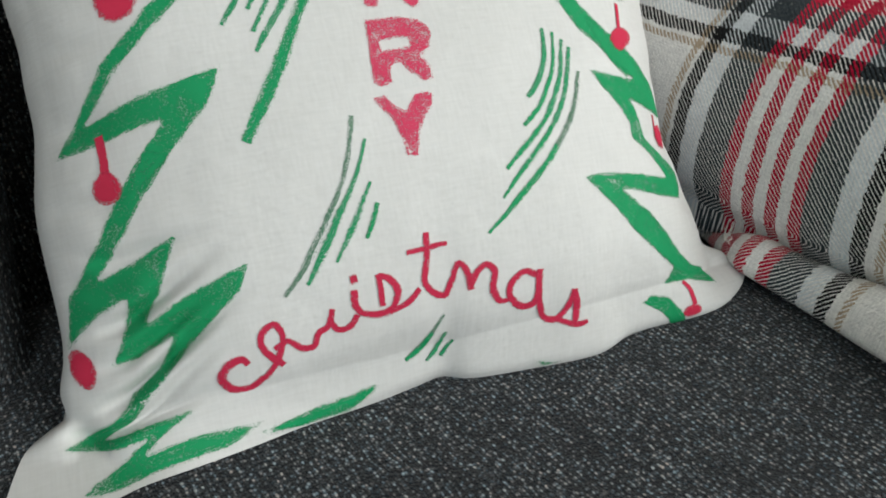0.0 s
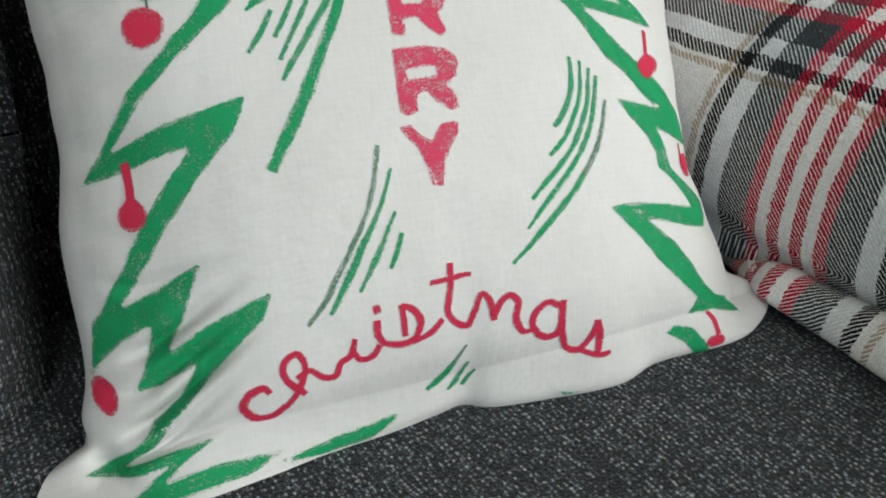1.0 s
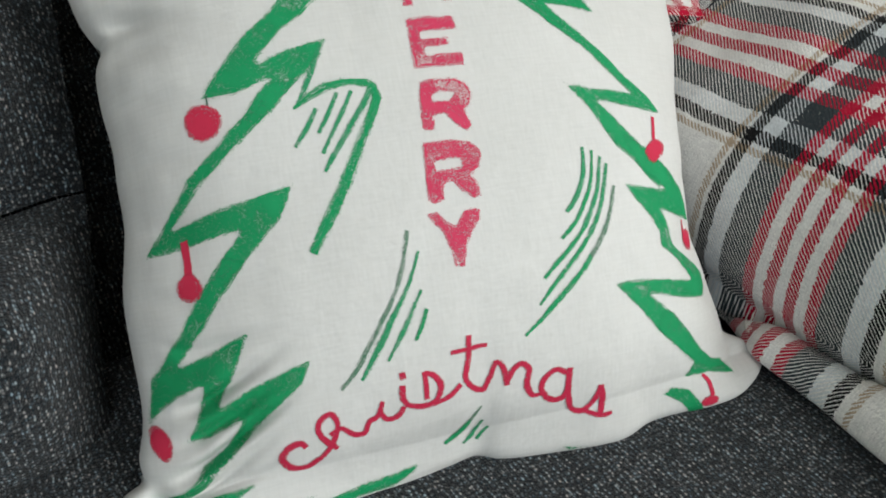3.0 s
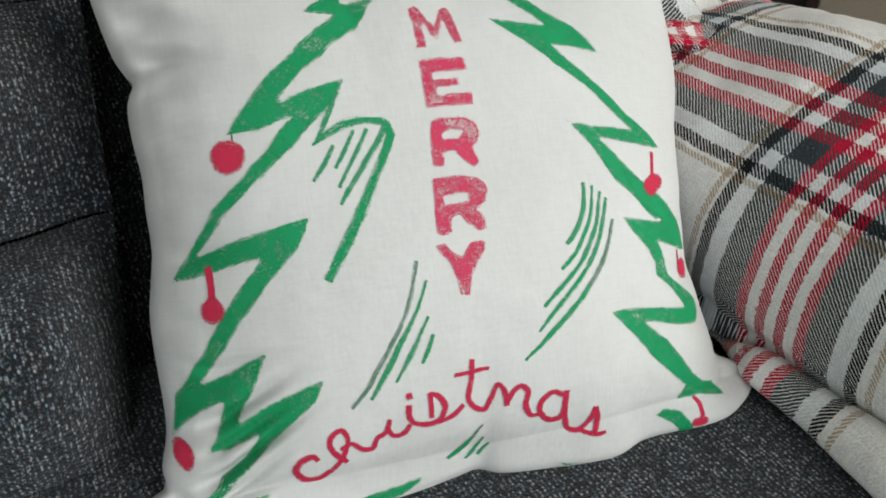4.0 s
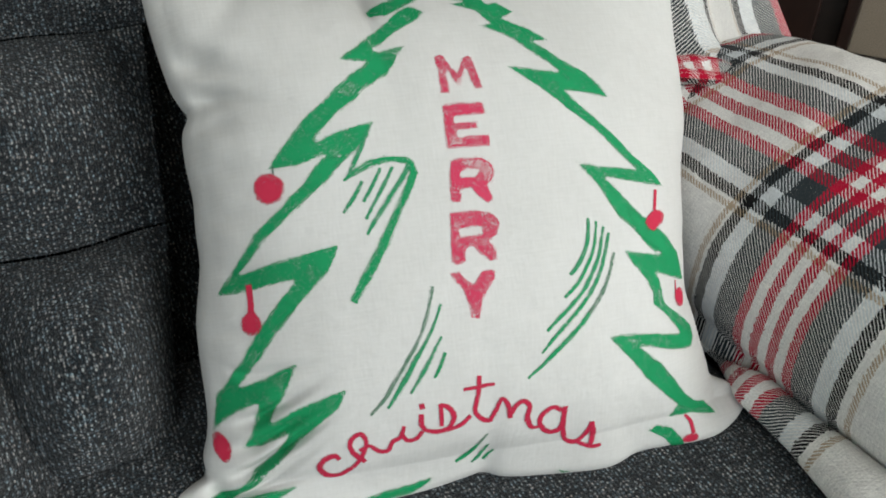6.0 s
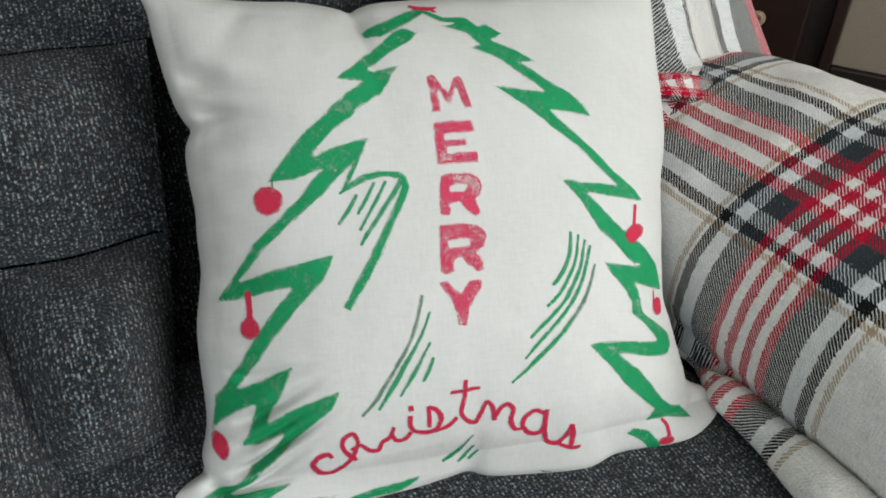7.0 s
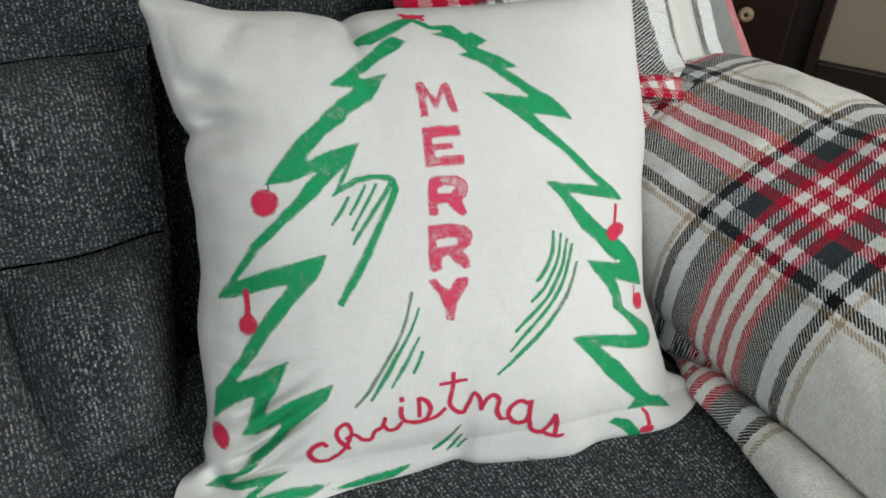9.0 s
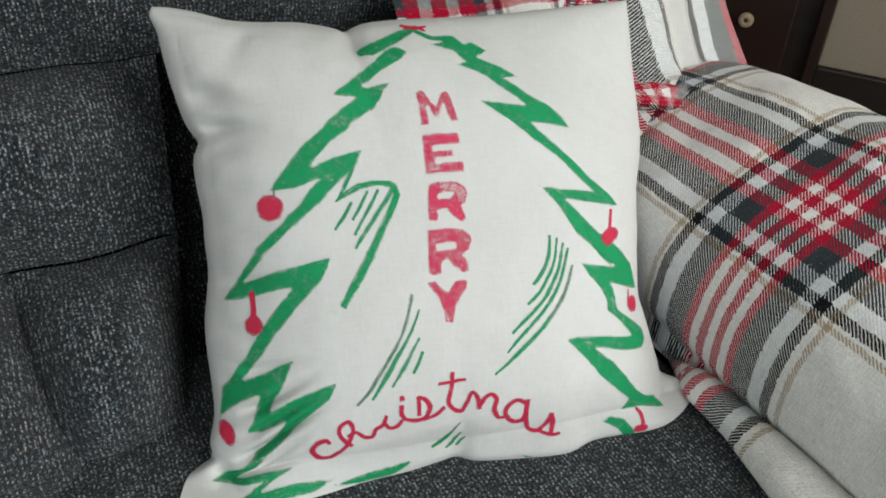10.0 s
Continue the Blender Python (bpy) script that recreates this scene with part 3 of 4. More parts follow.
def creased(s, t):
    """The cover with its creases."""
    x, y, z = cover(s, t)
    rim = 1 - puff(s) * puff(t)
    inside = ease((1 - abs(s)) * 7) * ease((1 - abs(t)) * 7)
    d = 0.0
    # pulls across the side seam
    for at, lean, width, depth in ((0.61, -0.12, 0.055, 0.020), (0.47, 0.04, 0.040, 0.022), (0.36, 0.12, 0.045, 0.010), (0.22, 0.08, 0.03, 0.006), (0.06, 0.05, 0.03, 0.005),
                                   (-0.12, 0.05, 0.04, 0.006), (-0.30, 0.0, 0.03, 0.004), (-0.5, 0.1, 0.04, 0.006)):
        d -= depth * bump(t - at - lean * (s + 1) + 0.015 * math.sin(9 * s), width) * bump(s + 0.95, 0.16)
    for at, depth in ((-0.2, 0.003), (-0.45, 0.004), (-0.62, 0.006), (0.1, 0.002)):
        d -= depth * bump(t - at + 0.2 * (s - 1), 0.05) * bump(s - 0.95, 0.15)
    # the lower corners lie flat, folded off from the stuffed body
    d -= 0.018 * bump(t + 0.80 + 0.75 * (s + 0.97), 0.035) * bump(s + 0.93, 0.12)
    d -= 0.008 * bump(t + 0.84 - 0.16 * (s + 0.9), 0.03) * bump(s + 0.80, 0.16)
    d -= 0.006 * bump(t + 0.84 - 0.45 * (s - 0.97), 0.03) * bump(s - 0.94, 0.08)
    # slack folds over the lower boughs
    for at, lean, depth in ((-0.42, -0.10, 0.006), (-0.53, 0.30, 0.013), (-0.61, 0.35, 0.008), (-0.69, 0.45, 0.016), (-0.76, 0.4, 0.008)):
        d -= depth * bump(t - at - lean * (s + 0.75) + 0.01 * math.sin(14 * s), 0.022) * bump(s + 0.77, 0.13)
    # the notch in the top seam
    d -= 0.014 * bump(s + 0.285, 0.05) * bump(t - 1.0, 0.14)
    d -= 0.005 * bump(s - 0.12 + (t - 1) * 0.5, 0.04) * bump(t - 0.95, 0.16)
    for at, lean, depth in ((-0.62, 0.6, 0.004), (-0.45, 0.2, 0.003), (0.35, -0.3, 0.002)):
        d -= depth * bump(s - at - lean * (t - 1), 0.05) * bump(t - 0.95, 0.22)
    d += (0.0035 * noise.noise(Vector((x * 14, y * 14, 1.0))) + 0.0016 * noise.noise(Vector((x * 38, y * 38, 5.0)))) * (0.35 + 0.65 * rim)
    return x, y, max(z + d * inside, rest(s, y) + 0.001)


def fine_steps(n):
    """Steps from -1 to 1 that lie closer towards both ends."""
    ts = [2 * k / (n - 1) - 1 for k in range(n)]
    return [0.5 * math.sin(math.pi / 2 * t) + 0.5 * t for t in ts]


STEPS = fine_steps(280)
CLOTH = np.array([[creased(s, t) for t in STEPS] for s in STEPS])
CLOTH_S, CLOTH_T = np.gradient(CLOTH, np.array(STEPS), axis=0), np.gradient(CLOTH, np.array(STEPS), axis=1)
CLOTH_N = np.cross(CLOTH_S, CLOTH_T)
CLOTH_N /= np.linalg.norm(CLOTH_N, axis=2, keepdims=True) + 1e-12


def pillow_cover():
    front = CLOTH.reshape(-1, 3).tolist()
    n = len(STEPS)
    mesh_ob("front_cover", front, grid_faces(n, n), COTTON, cushion, "white cotton front with painted tree", [(x, y) for x, y, z in front])
    m = 60
    ts = [math.sin(math.pi / 2 * (2 * k / (m - 1) - 1)) for k in range(m)]
    back = []
    for s in ts:
        for t in ts:
            x, y, z = cover(s, t)
            f = puff(s) * puff(t)
            back.append((x, y, z - min(0.17 * f, max(0.004 * min(1.0, 5 * f), z - rest(s, y) + 0.012))))
    mesh_ob("back_cover", back, grid_faces(m, m, 0, True), COTTON, cushion, "", [(x, y) for x, y, z in back])


pillow_cover()

LIFT = [0.0005]


def on_cover(s, t):
    """A point just above the cloth, and how the cloth runs there."""
    out = []
    i, j = [max(0, min(len(STEPS) - 2, bisect(STEPS, max(-0.999, min(0.999, k))) - 1)) for k in (s, t)]
    f = (max(-0.999, min(0.999, s)) - STEPS[i]) / (STEPS[i + 1] - STEPS[i])
    g = (max(-0.999, min(0.999, t)) - STEPS[j]) / (STEPS[j + 1] - STEPS[j])
    for table in (CLOTH, CLOTH_S, CLOTH_T, CLOTH_N):
        v = (1 - f) * ((1 - g) * table[i, j] + g * table[i, j + 1]) + f * ((1 - g) * table[i + 1, j] + g * table[i + 1, j + 1])
        out.append(Vector(v))
    return out[0] + out[3] * LIFT[0], out[1], out[2]


def bisect(steps, x):
    """How many of the steps are not above x."""
    lo, hi = 0, len(steps)
    while lo < hi:
        mid = (lo + hi) // 2
        lo, hi = (mid + 1, hi) if steps[mid] <= x else (lo, mid)
    return lo


def cut_at(poly, axis, at, keep_above):
    """The part of a convex polygon on one side of a line."""
    out = []
    for p, q in zip(poly, poly[1:] + poly[:1]):
        a, b = (p[axis] - at, q[axis] - at) if keep_above else (at - p[axis], at - q[axis])
        if a >= 0:
            out.append(p)
        if (a < 0) != (b < 0):
            f = a / (a - b)
            out.append((p[0] + f * (q[0] - p[0]), p[1] + f * (q[1] - p[1])))
    return out


CLOTH_WIDE, CLOTH_HIGH = 0.245, 0.235


def rim_distance(p, rims):
    """Metres on the cloth from a point to the outlines of a painted patch."""
    best = 1.0
    for a, b in rims:
        ax, ay, bx, by = (a[0] - p[0]) * CLOTH_WIDE, (a[1] - p[1]) * CLOTH_HIGH, (b[0] - p[0]) * CLOTH_WIDE, (b[1] - p[1]) * CLOTH_HIGH
        dx, dy = bx - ax, by - ay
        f = max(0.0, min(1.0, -(ax * dx + ay * dy) / (dx * dx + dy * dy + 1e-12)))
        best = min(best, math.hypot(ax + f * dx, ay + f * dy))
    return best


def spread(loop, grow):
    """A loop of corners pushed outwards by some metres, where the paint has crept into the weave."""
    pts = [Vector((s * CLOTH_WIDE, t * CLOTH_HIGH)) for s, t in loop]
    if sum(a.x * b.y - b.x * a.y for a, b in zip(pts, pts[1:] + pts[:1])) < 0:
        grow = -grow
    out = []
    for a, b, c in zip(pts[-1:] + pts[:-1], pts, pts[1:] + pts[:1]):
        n1, n2 = Vector((b.y - a.y, a.x - b.x)).normalized(), Vector((c.y - b.y, b.x - c.x)).normalized()
        m = (n1 + n2) / max(0.5, 1 + n1.dot(n2))
        p = b + m * grow
        out.append((p.x / CLOTH_WIDE, p.y / CLOTH_HIGH))
    return out


def patch(mat, outer, hole=()):
    """A flat area of paint with pointed corners, laid on the cloth in small cells; corners as s, t."""
    LIFT[0] += 0.000005
    cell, soft_rim = 0.0095, 0.0042 if mat is green else 0.0030
    loops = [spread(outer, 0.0015 if mat is green else 0.0006)] + ([hole] if hole else [])
    rims = [(a, b) for loop in loops for a, b in zip(loop, loop[1:] + loop[:1])]
    corners = [p for loop in loops for p in loop]
    index, verts, uvs, faces = {}, [], [], []

    def vert(p):
        key = (round(p[0], 5), round(p[1], 5))
        if key not in index:
            index[key] = len(verts)
            verts.append(on_cover(*p)[0])
            uvs.append((1 - min(1.0, rim_distance(p, rims) / soft_rim), (p[0] + 1.3 * p[1]) * 0.2 + 3))
        return index[key]

    for tri in tessellate_polygon([[Vector((s, t, 0)) for s, t in loop] for loop in loops]):
        p = [corners[k] for k in tri]
        for i in range(math.floor(min(q[0] for q in p) / cell), math.floor(max(q[0] for q in p) / cell) + 1):
            strip = cut_at(cut_at(p, 0, i * cell, True), 0, (i + 1) * cell, False)
            if len(strip) < 3:
                continue
            for j in range(math.floor(min(q[1] for q in strip) / cell), math.floor(max(q[1] for q in strip) / cell) + 1):
                bit = cut_at(cut_at(strip, 1, j * cell, True), 1, (j + 1) * cell, False)
                if len(bit) > 2:
                    face = list(dict.fromkeys(vert(q) for q in bit))
                    if len(face) > 2:
                        area = sum(a[0] * b[1] - b[0] * a[1] for a, b in zip(bit, bit[1:] + bit[:1]))
                        faces.append(tuple(face if area > 0 else face[::-1]))
    mesh_ob("painted_bough" if mat is green else "painted_letter", verts, faces, mat, cushion, "", uvs)


def stroke(mat, marks):
    """One pull of the brush over the cloth: s, t and the width in millimetres at each mark."""
    LIFT[0] += 0.000005
    run = sum((Vector(creased(*p[:2])) - Vector(creased(*q[:2]))).length for p, q in zip(marks, marks[1:]))
    n = max(6 * (len(marks) - 1) + 1, int(run / 0.0022))
    across = 7 if max(m[2] for m in marks) < 8 else 13
    mid = [spline(marks, -1 + 2 * k / (n - 1)) for k in range(n)]
    rnd = random.Random(len(marks) + int(1000 * marks[0][0]))
    shift = rnd.uniform(0, 9)
    verts, uvs, run = [], [], shift
    last = None
    for k, (s, t, w) in enumerate(mid):
        p, ds, dt = on_cover(s, t)
        q = mid[min(k + 1, n - 1)], mid[max(k - 1, 0)]
        way = ds * (q[0][0] - q[1][0]) + dt * (q[0][1] - q[1][1])
        side = way.cross(ds.cross(dt)).normalized()
        if last is not None:
            run += (p - last).length
        last = p
        w = max(0.6, w) / 1000 * (1 + 0.10 * noise.noise(Vector((run * 90, shift, 0)))) * 1.10
        # sideways in cloth units, solved on the cloth's own axes
        aa, bb, ab = ds.dot(ds), dt.dot(dt), ds.dot(dt)
        det = aa * bb - ab * ab
        fs = (side.dot(ds) * bb - side.dot(dt) * ab) / det
        ft = (side.dot(dt) * aa - side.dot(ds) * ab) / det
        for j in range(across):
            o = 2 * j / (across - 1) - 1
            verts.append(on_cover(s + fs * o * w / 2, t + ft * o * w / 2)[0])
            uvs.append((o, run))
    mesh_ob("paint_stroke", verts, grid_faces(n, across), mat, cushion, "", uvs)


def disc(s, t, wide, tall):
    """A painted bauble; its half axes in cloth units."""
    LIFT[0] += 0.000005
    rings, around = 8, 40
    verts, uvs = [on_cover(s, t)[0]], [(0.0, s * 7)]
    for r in range(1, rings + 1):
        for k in range(around):
            a = 2 * math.pi * k / around
            f = r / rings * (1 + 0.06 * noise.noise(Vector((math.cos(a) * 1.5, math.sin(a) * 1.5, s * 9))))
            ca, sa = f * math.cos(a), f * math.sin(a)
            verts.append(on_cover(s + ca * wide[0] + sa * tall[0], t + ca * wide[1] + sa * tall[1])[0])
            uvs.append((r / rings, s * 7 + 0.02 * math.sin(a)))
    faces = [(0, 1 + k, 1 + (k + 1) % around) for k in range(around)]
    for r in range(rings - 1):
        for k in range(around):
            a, b = 1 + r * around + k, 1 + r * around + (k + 1) % around
            faces.append((a, a + around, b + around, b))
    mesh_ob("painted_bauble", verts, faces, red, cushion, "", uvs)


# the tree's boughs
# crown arc
patch(green, [(-0.019, 0.905), (-0.072, 0.896), (-0.171, 0.856), (-0.269, 0.845), (-0.262, 0.816), (-0.205, 0.790), (-0.164, 0.803), (-0.115, 0.825), (-0.039, 0.875)])
# upper left bough
patch(green, [(-0.156, 0.798), (-0.207, 0.759), (-0.282, 0.734), (-0.361, 0.649), (-0.435, 0.597), (-0.327, 0.604), (-0.446, 0.505), (-0.546, 0.421), (-0.633, 0.322), (-0.716, 0.230), (-0.624, 0.235), (-0.523, 0.256), (-0.599, 0.180), (-0.650, 0.134), (-0.575, 0.148), (-0.494, 0.208), (-0.381, 0.305), (-0.352, 0.367), (-0.464, 0.332), (-0.552, 0.310), (-0.473, 0.398), (-0.365, 0.494), (-0.233, 0.592), (-0.181, 0.643), (-0.293, 0.667), (-0.113, 0.744), (-0.077, 0.780), (-0.119, 0.812)])
# left bough
patch(green, [(-0.533, 0.248), (-0.599, 0.180), (-0.687, 0.104), (-0.785, 0.023), (-0.844, -0.047), (-0.891, -0.117), (-0.924, -0.170), (-0.837, -0.155), (-0.744, -0.142), (-0.658, -0.136), (-0.729, -0.223), (-0.783, -0.297), (-0.711, -0.292), (-0.633, -0.202), (-0.557, -0.127), (-0.515, -0.044), (-0.622, -0.058), (-0.733, -0.073), (-0.851, -0.099), (-0.765, -0.002), (-0.642, 0.093), (-0.545, 0.165), (-0.441, 0.253)])
# lower left bough
patch(green, [(-0.705, -0.200), (-0.729, -0.223), (-0.803, -0.322), (-0.890, -0.432), (-0.944, -0.492), (-0.978, -0.629), (-0.940, -0.576), (-0.880, -0.529), (-0.805, -0.508), (-0.830, -0.587), (-0.865, -0.655), (-0.797, -0.653), (-0.713, -0.634), (-0.740, -0.698), (-0.662, -0.657), (-0.615, -0.615), (-0.557, -0.576), (-0.522, -0.519), (-0.625, -0.540), (-0.698, -0.564), (-0.774, -0.581), (-0.715, -0.487), (-0.662, -0.408), (-0.780, -0.444), (-0.866, -0.458), (-0.771, -0.362), (-0.698, -0.268), (-0.656, -0.227)])
# left foot
patch(green, [(-0.688, -0.604), (-0.713, -0.634), (-0.751, -0.701), (-0.812, -0.737), (-0.832, -0.756), (-0.898, -0.804), (-0.922, -0.879), (-0.828, -0.889), (-0.738, -0.897), (-0.798, -0.938), (-0.727, -0.925), (-0.688, -0.878), (-0.660, -0.843), (-0.726, -0.849), (-0.819, -0.847), (-0.861, -0.853), (-0.846, -0.810), (-0.798, -0.760), (-0.741, -0.731), (-0.684, -0.675), (-0.623, -0.624)])
# hem bough
patch(green, [(-0.736, -0.910), (-0.783, -0.939), (-0.832, -0.956), (-0.853, -0.970), (-0.810, -0.975), (-0.749, -0.983), (-0.698, -0.975), (-0.633, -0.973), (-0.557, -0.973), (-0.481, -0.944), (-0.557, -0.939), (-0.620, -0.929), (-0.679, -0.934), (-0.738, -0.940), (-0.710, -0.893)])
# hem tip
patch(green, [(-0.481, -0.969), (-0.384, -0.962), (-0.308, -0.955), (-0.217, -0.946), (-0.226, -0.960), (-0.276, -0.990), (-0.385, -0.993), (-0.473, -0.977)])
# crown right
patch(green, [(-0.101, 0.850), (-0.023, 0.903), (0.043, 0.854), (0.094, 0.859), (0.126, 0.856), (0.160, 0.807), (0.200, 0.820), (0.252, 0.772), (0.192, 0.740), (0.272, 0.700), (0.352, 0.635), (0.283, 0.639), (0.363, 0.556), (0.442, 0.492), (0.492, 0.438), (0.519, 0.386), (0.423, 0.414), (0.350, 0.429), (0.388, 0.375), (0.460, 0.297), (0.356, 0.349), (0.332, 0.373), (0.256, 0.451), (0.144, 0.541), (0.236, 0.522), (0.348, 0.504), (0.288, 0.575), (0.217, 0.649), (0.107, 0.708), (0.152, 0.716), (0.109, 0.782), (0.029, 0.813), (0.079, 0.828), (0.027, 0.839), (-0.028, 0.887), (-0.098, 0.840)])
# right bough
patch(green, [(0.345, 0.405), (0.388, 0.375), (0.485, 0.271), (0.603, 0.159), (0.707, 0.089), (0.780, 0.031), (0.598, 0.063), (0.478, 0.081), (0.558, -0.003), (0.649, -0.084), (0.758, -0.170), (0.687, -0.205), (0.641, -0.167), (0.579, -0.107), (0.520, -0.062), (0.449, 0.051), (0.350, 0.162), (0.447, 0.127), (0.620, 0.104), (0.539, 0.175), (0.430, 0.285), (0.332, 0.373)])
# lower right bough
patch(green, [(0.540, -0.014), (0.625, -0.064), (0.761, -0.143), (0.838, -0.229), (0.877, -0.334), (0.678, -0.275), (0.702, -0.337), (0.711, -0.392), (0.815, -0.464), (0.865, -0.519), (0.885, -0.568), (0.851, -0.588), (0.549, -0.538), (0.633, -0.610), (0.676, -0.655), (0.579, -0.666), (0.564, -0.655), (0.488, -0.562), (0.413, -0.477), (0.637, -0.500), (0.776, -0.515), (0.749, -0.475), (0.709, -0.426), (0.652, -0.387), (0.657, -0.346), (0.619, -0.293), (0.571, -0.243), (0.524, -0.187), (0.724, -0.215), (0.606, -0.132)])
# right foot
patch(green, [(0.556, -0.647), (0.590, -0.592), (0.633, -0.610), (0.696, -0.679), (0.746, -0.744), (0.844, -0.826), (0.829, -0.915), (0.746, -0.836), (0.633, -0.833), (0.708, -0.774), (0.641, -0.727)])
# ear mark
patch(green, [(0.537, -0.897), (0.572, -0.873), (0.621, -0.900), (0.629, -0.946), (0.638, -1.000), (0.595, -0.999), (0.577, -0.947)])
# hem mark
patch(green, [(0.173, -0.968), (0.263, -0.990), (0.205, -0.988)])
# the upright word
# letter M
patch(pink, [(-0.089, 0.589), (-0.068, 0.595), (-0.054, 0.580), (-0.042, 0.536), (-0.028, 0.516), (0.003, 0.571), (0.031, 0.587), (0.042, 0.573), (0.044, 0.518), (0.047, 0.473), (0.049, 0.446), (0.013, 0.441), (0.011, 0.487), (0.006, 0.530), (-0.012, 0.493), (-0.027, 0.460), (-0.042, 0.460), (-0.053, 0.485), (-0.059, 0.520), (-0.065, 0.486), (-0.072, 0.436), (-0.102, 0.440), (-0.098, 0.484), (-0.094, 0.524)])
# letter E
patch(pink, [(-0.107, 0.395), (-0.061, 0.397), (-0.009, 0.394), (0.043, 0.399), (0.043, 0.351), (-0.017, 0.345), (-0.069, 0.343), (-0.069, 0.323), (0.011, 0.324), (0.009, 0.298), (-0.026, 0.293), (-0.065, 0.292), (-0.064, 0.269), (-0.009, 0.274), (0.048, 0.279), (0.043, 0.231), (-0.037, 0.227), (-0.109, 0.232), (-0.108, 0.285), (-0.105, 0.343)])
# upper letter R
patch(pink, [(-0.106, 0.194), (-0.060, 0.194), (0.007, 0.195), (0.038, 0.178), (0.051, 0.144), (0.041, 0.110), (0.020, 0.096), (0.037, 0.043), (0.012, 0.029), (-0.021, 0.052), (-0.046, 0.082), (-0.076, 0.077), (-0.078, 0.040), (-0.099, 0.036), (-0.118, 0.050), (-0.116, 0.119)], [(-0.070, 0.139), (-0.047, 0.149), (-0.011, 0.144), (-0.028, 0.126), (-0.069, 0.128)])
# lower letter R
patch(pink, [(-0.129, 0.011), (-0.067, 0.007), (0.012, 0.003), (0.045, -0.019), (0.051, -0.044), (0.033, -0.081), (0.008, -0.104), (0.027, -0.132), (0.030, -0.166), (0.001, -0.176), (-0.037, -0.152), (-0.057, -0.122), (-0.081, -0.126), (-0.085, -0.171), (-0.116, -0.178), (-0.138, -0.162), (-0.136, -0.085)], [(-0.096, -0.059), (-0.026, -0.057), (-0.026, -0.077), (-0.095, -0.077)])
# letter Y
patch(pink, [(-0.151, -0.200), (-0.111, -0.196), (-0.092, -0.227), (-0.064, -0.252), (-0.033, -0.211), (0.021, -0.197), (0.016, -0.235), (-0.007, -0.270), (-0.035, -0.313), (-0.052, -0.378), (-0.087, -0.371), (-0.091, -0.311), (-0.104, -0.261), (-0.131, -0.228)])
# brush strokes: shading, the words and the strings of the baubles
stroke(fine, [(-0.367, 0.352, 2.6), (-0.408, 0.268, 5.2), (-0.464, 0.173, 4.0)])
stroke(green, [(-0.478, 0.164, 1.9), (-0.407, 0.206, 7.5), (-0.316, 0.234, 6.2), (-0.253, 0.226, 7.3), (-0.233, 0.166, 6.3)])
stroke(green, [(-0.235, 0.180, 8.1), (-0.289, 0.083, 8.7), (-0.366, -0.058, 9.3), (-0.422, -0.159, 10.0), (-0.473, -0.242, 7.9)])
stroke(fine, [(-0.417, 0.158, 3.8), (-0.452, 0.103, 4.3), (-0.488, 0.056, 3.5)])
stroke(fine, [(-0.350, 0.202, 3.5), (-0.383, 0.143, 3.8), (-0.419, 0.088, 3.8)])
stroke(fine, [(-0.308, 0.207, 3.5), (-0.360, 0.118, 3.8), (-0.415, 0.028, 3.5)])
stroke(fine, [(-0.252, 0.208, 6.1), (-0.344, 0.077, 5.6), (-0.418, -0.023, 3.5)])
stroke(darkgreen, [(-0.697, 0.240, 1.5), (-0.699, 0.212, 1.9)])
stroke(red, [(-0.817, -0.134, 6.0), (-0.809, -0.182, 5.2), (-0.803, -0.232, 5.6)])
stroke(red, [(0.718, 0.026, 4.1), (0.699, -0.051, 4.0)])
stroke(red, [(0.807, -0.322, 2.3), (0.802, -0.369, 2.9)])
stroke(red, [(0.712, -0.841, 2.9), (0.709, -0.884, 3.9), (0.686, -0.945, 4.5)])
stroke(red, [(-0.060, 0.929, 4.7), (-0.015, 0.906, 7.8), (0.037, 0.914, 3.2)])
stroke(red, [(-0.054, 0.905, 3.1), (-0.009, 0.912, 6.3), (0.024, 0.885, 2.4)])
stroke(grey, [(-0.207, -0.230, 4.0), (-0.242, -0.347, 4.4), (-0.313, -0.461, 4.8), (-0.391, -0.568, 5.2), (-0.450, -0.625, 3.5)])
stroke(fine, [(-0.184, -0.297, 2.9), (-0.224, -0.380, 3.6), (-0.288, -0.465, 5.3), (-0.346, -0.554, 5.6), (-0.392, -0.615, 3.2)])
stroke(fine, [(-0.193, -0.406, 2.4), (-0.225, -0.454, 4.1), (-0.269, -0.513, 4.9), (-0.315, -0.577, 2.4)])
stroke(green, [(-0.188, -0.462, 3.4), (-0.208, -0.504, 4.5), (-0.230, -0.541, 3.1)])
stroke(fine, [(0.381, -0.047, 3.5), (0.370, -0.121, 5.0), (0.342, -0.183, 5.0), (0.290, -0.238, 4.2)])
stroke(green, [(0.413, -0.064, 2.5), (0.391, -0.157, 3.7), (0.336, -0.248, 4.5), (0.262, -0.313, 3.4)])
stroke(fine, [(0.442, -0.090, 3.6), (0.408, -0.194, 4.9), (0.345, -0.289, 5.5)])
stroke(green, [(0.345, -0.289, 4.3), (0.264, -0.359, 4.6), (0.187, -0.425, 3.3)])
stroke(fine, [(0.465, -0.116, 3.6), (0.420, -0.230, 4.9), (0.358, -0.315, 5.5)])
stroke(green, [(0.358, -0.315, 4.4), (0.273, -0.392, 5.0), (0.153, -0.500, 2.6)])
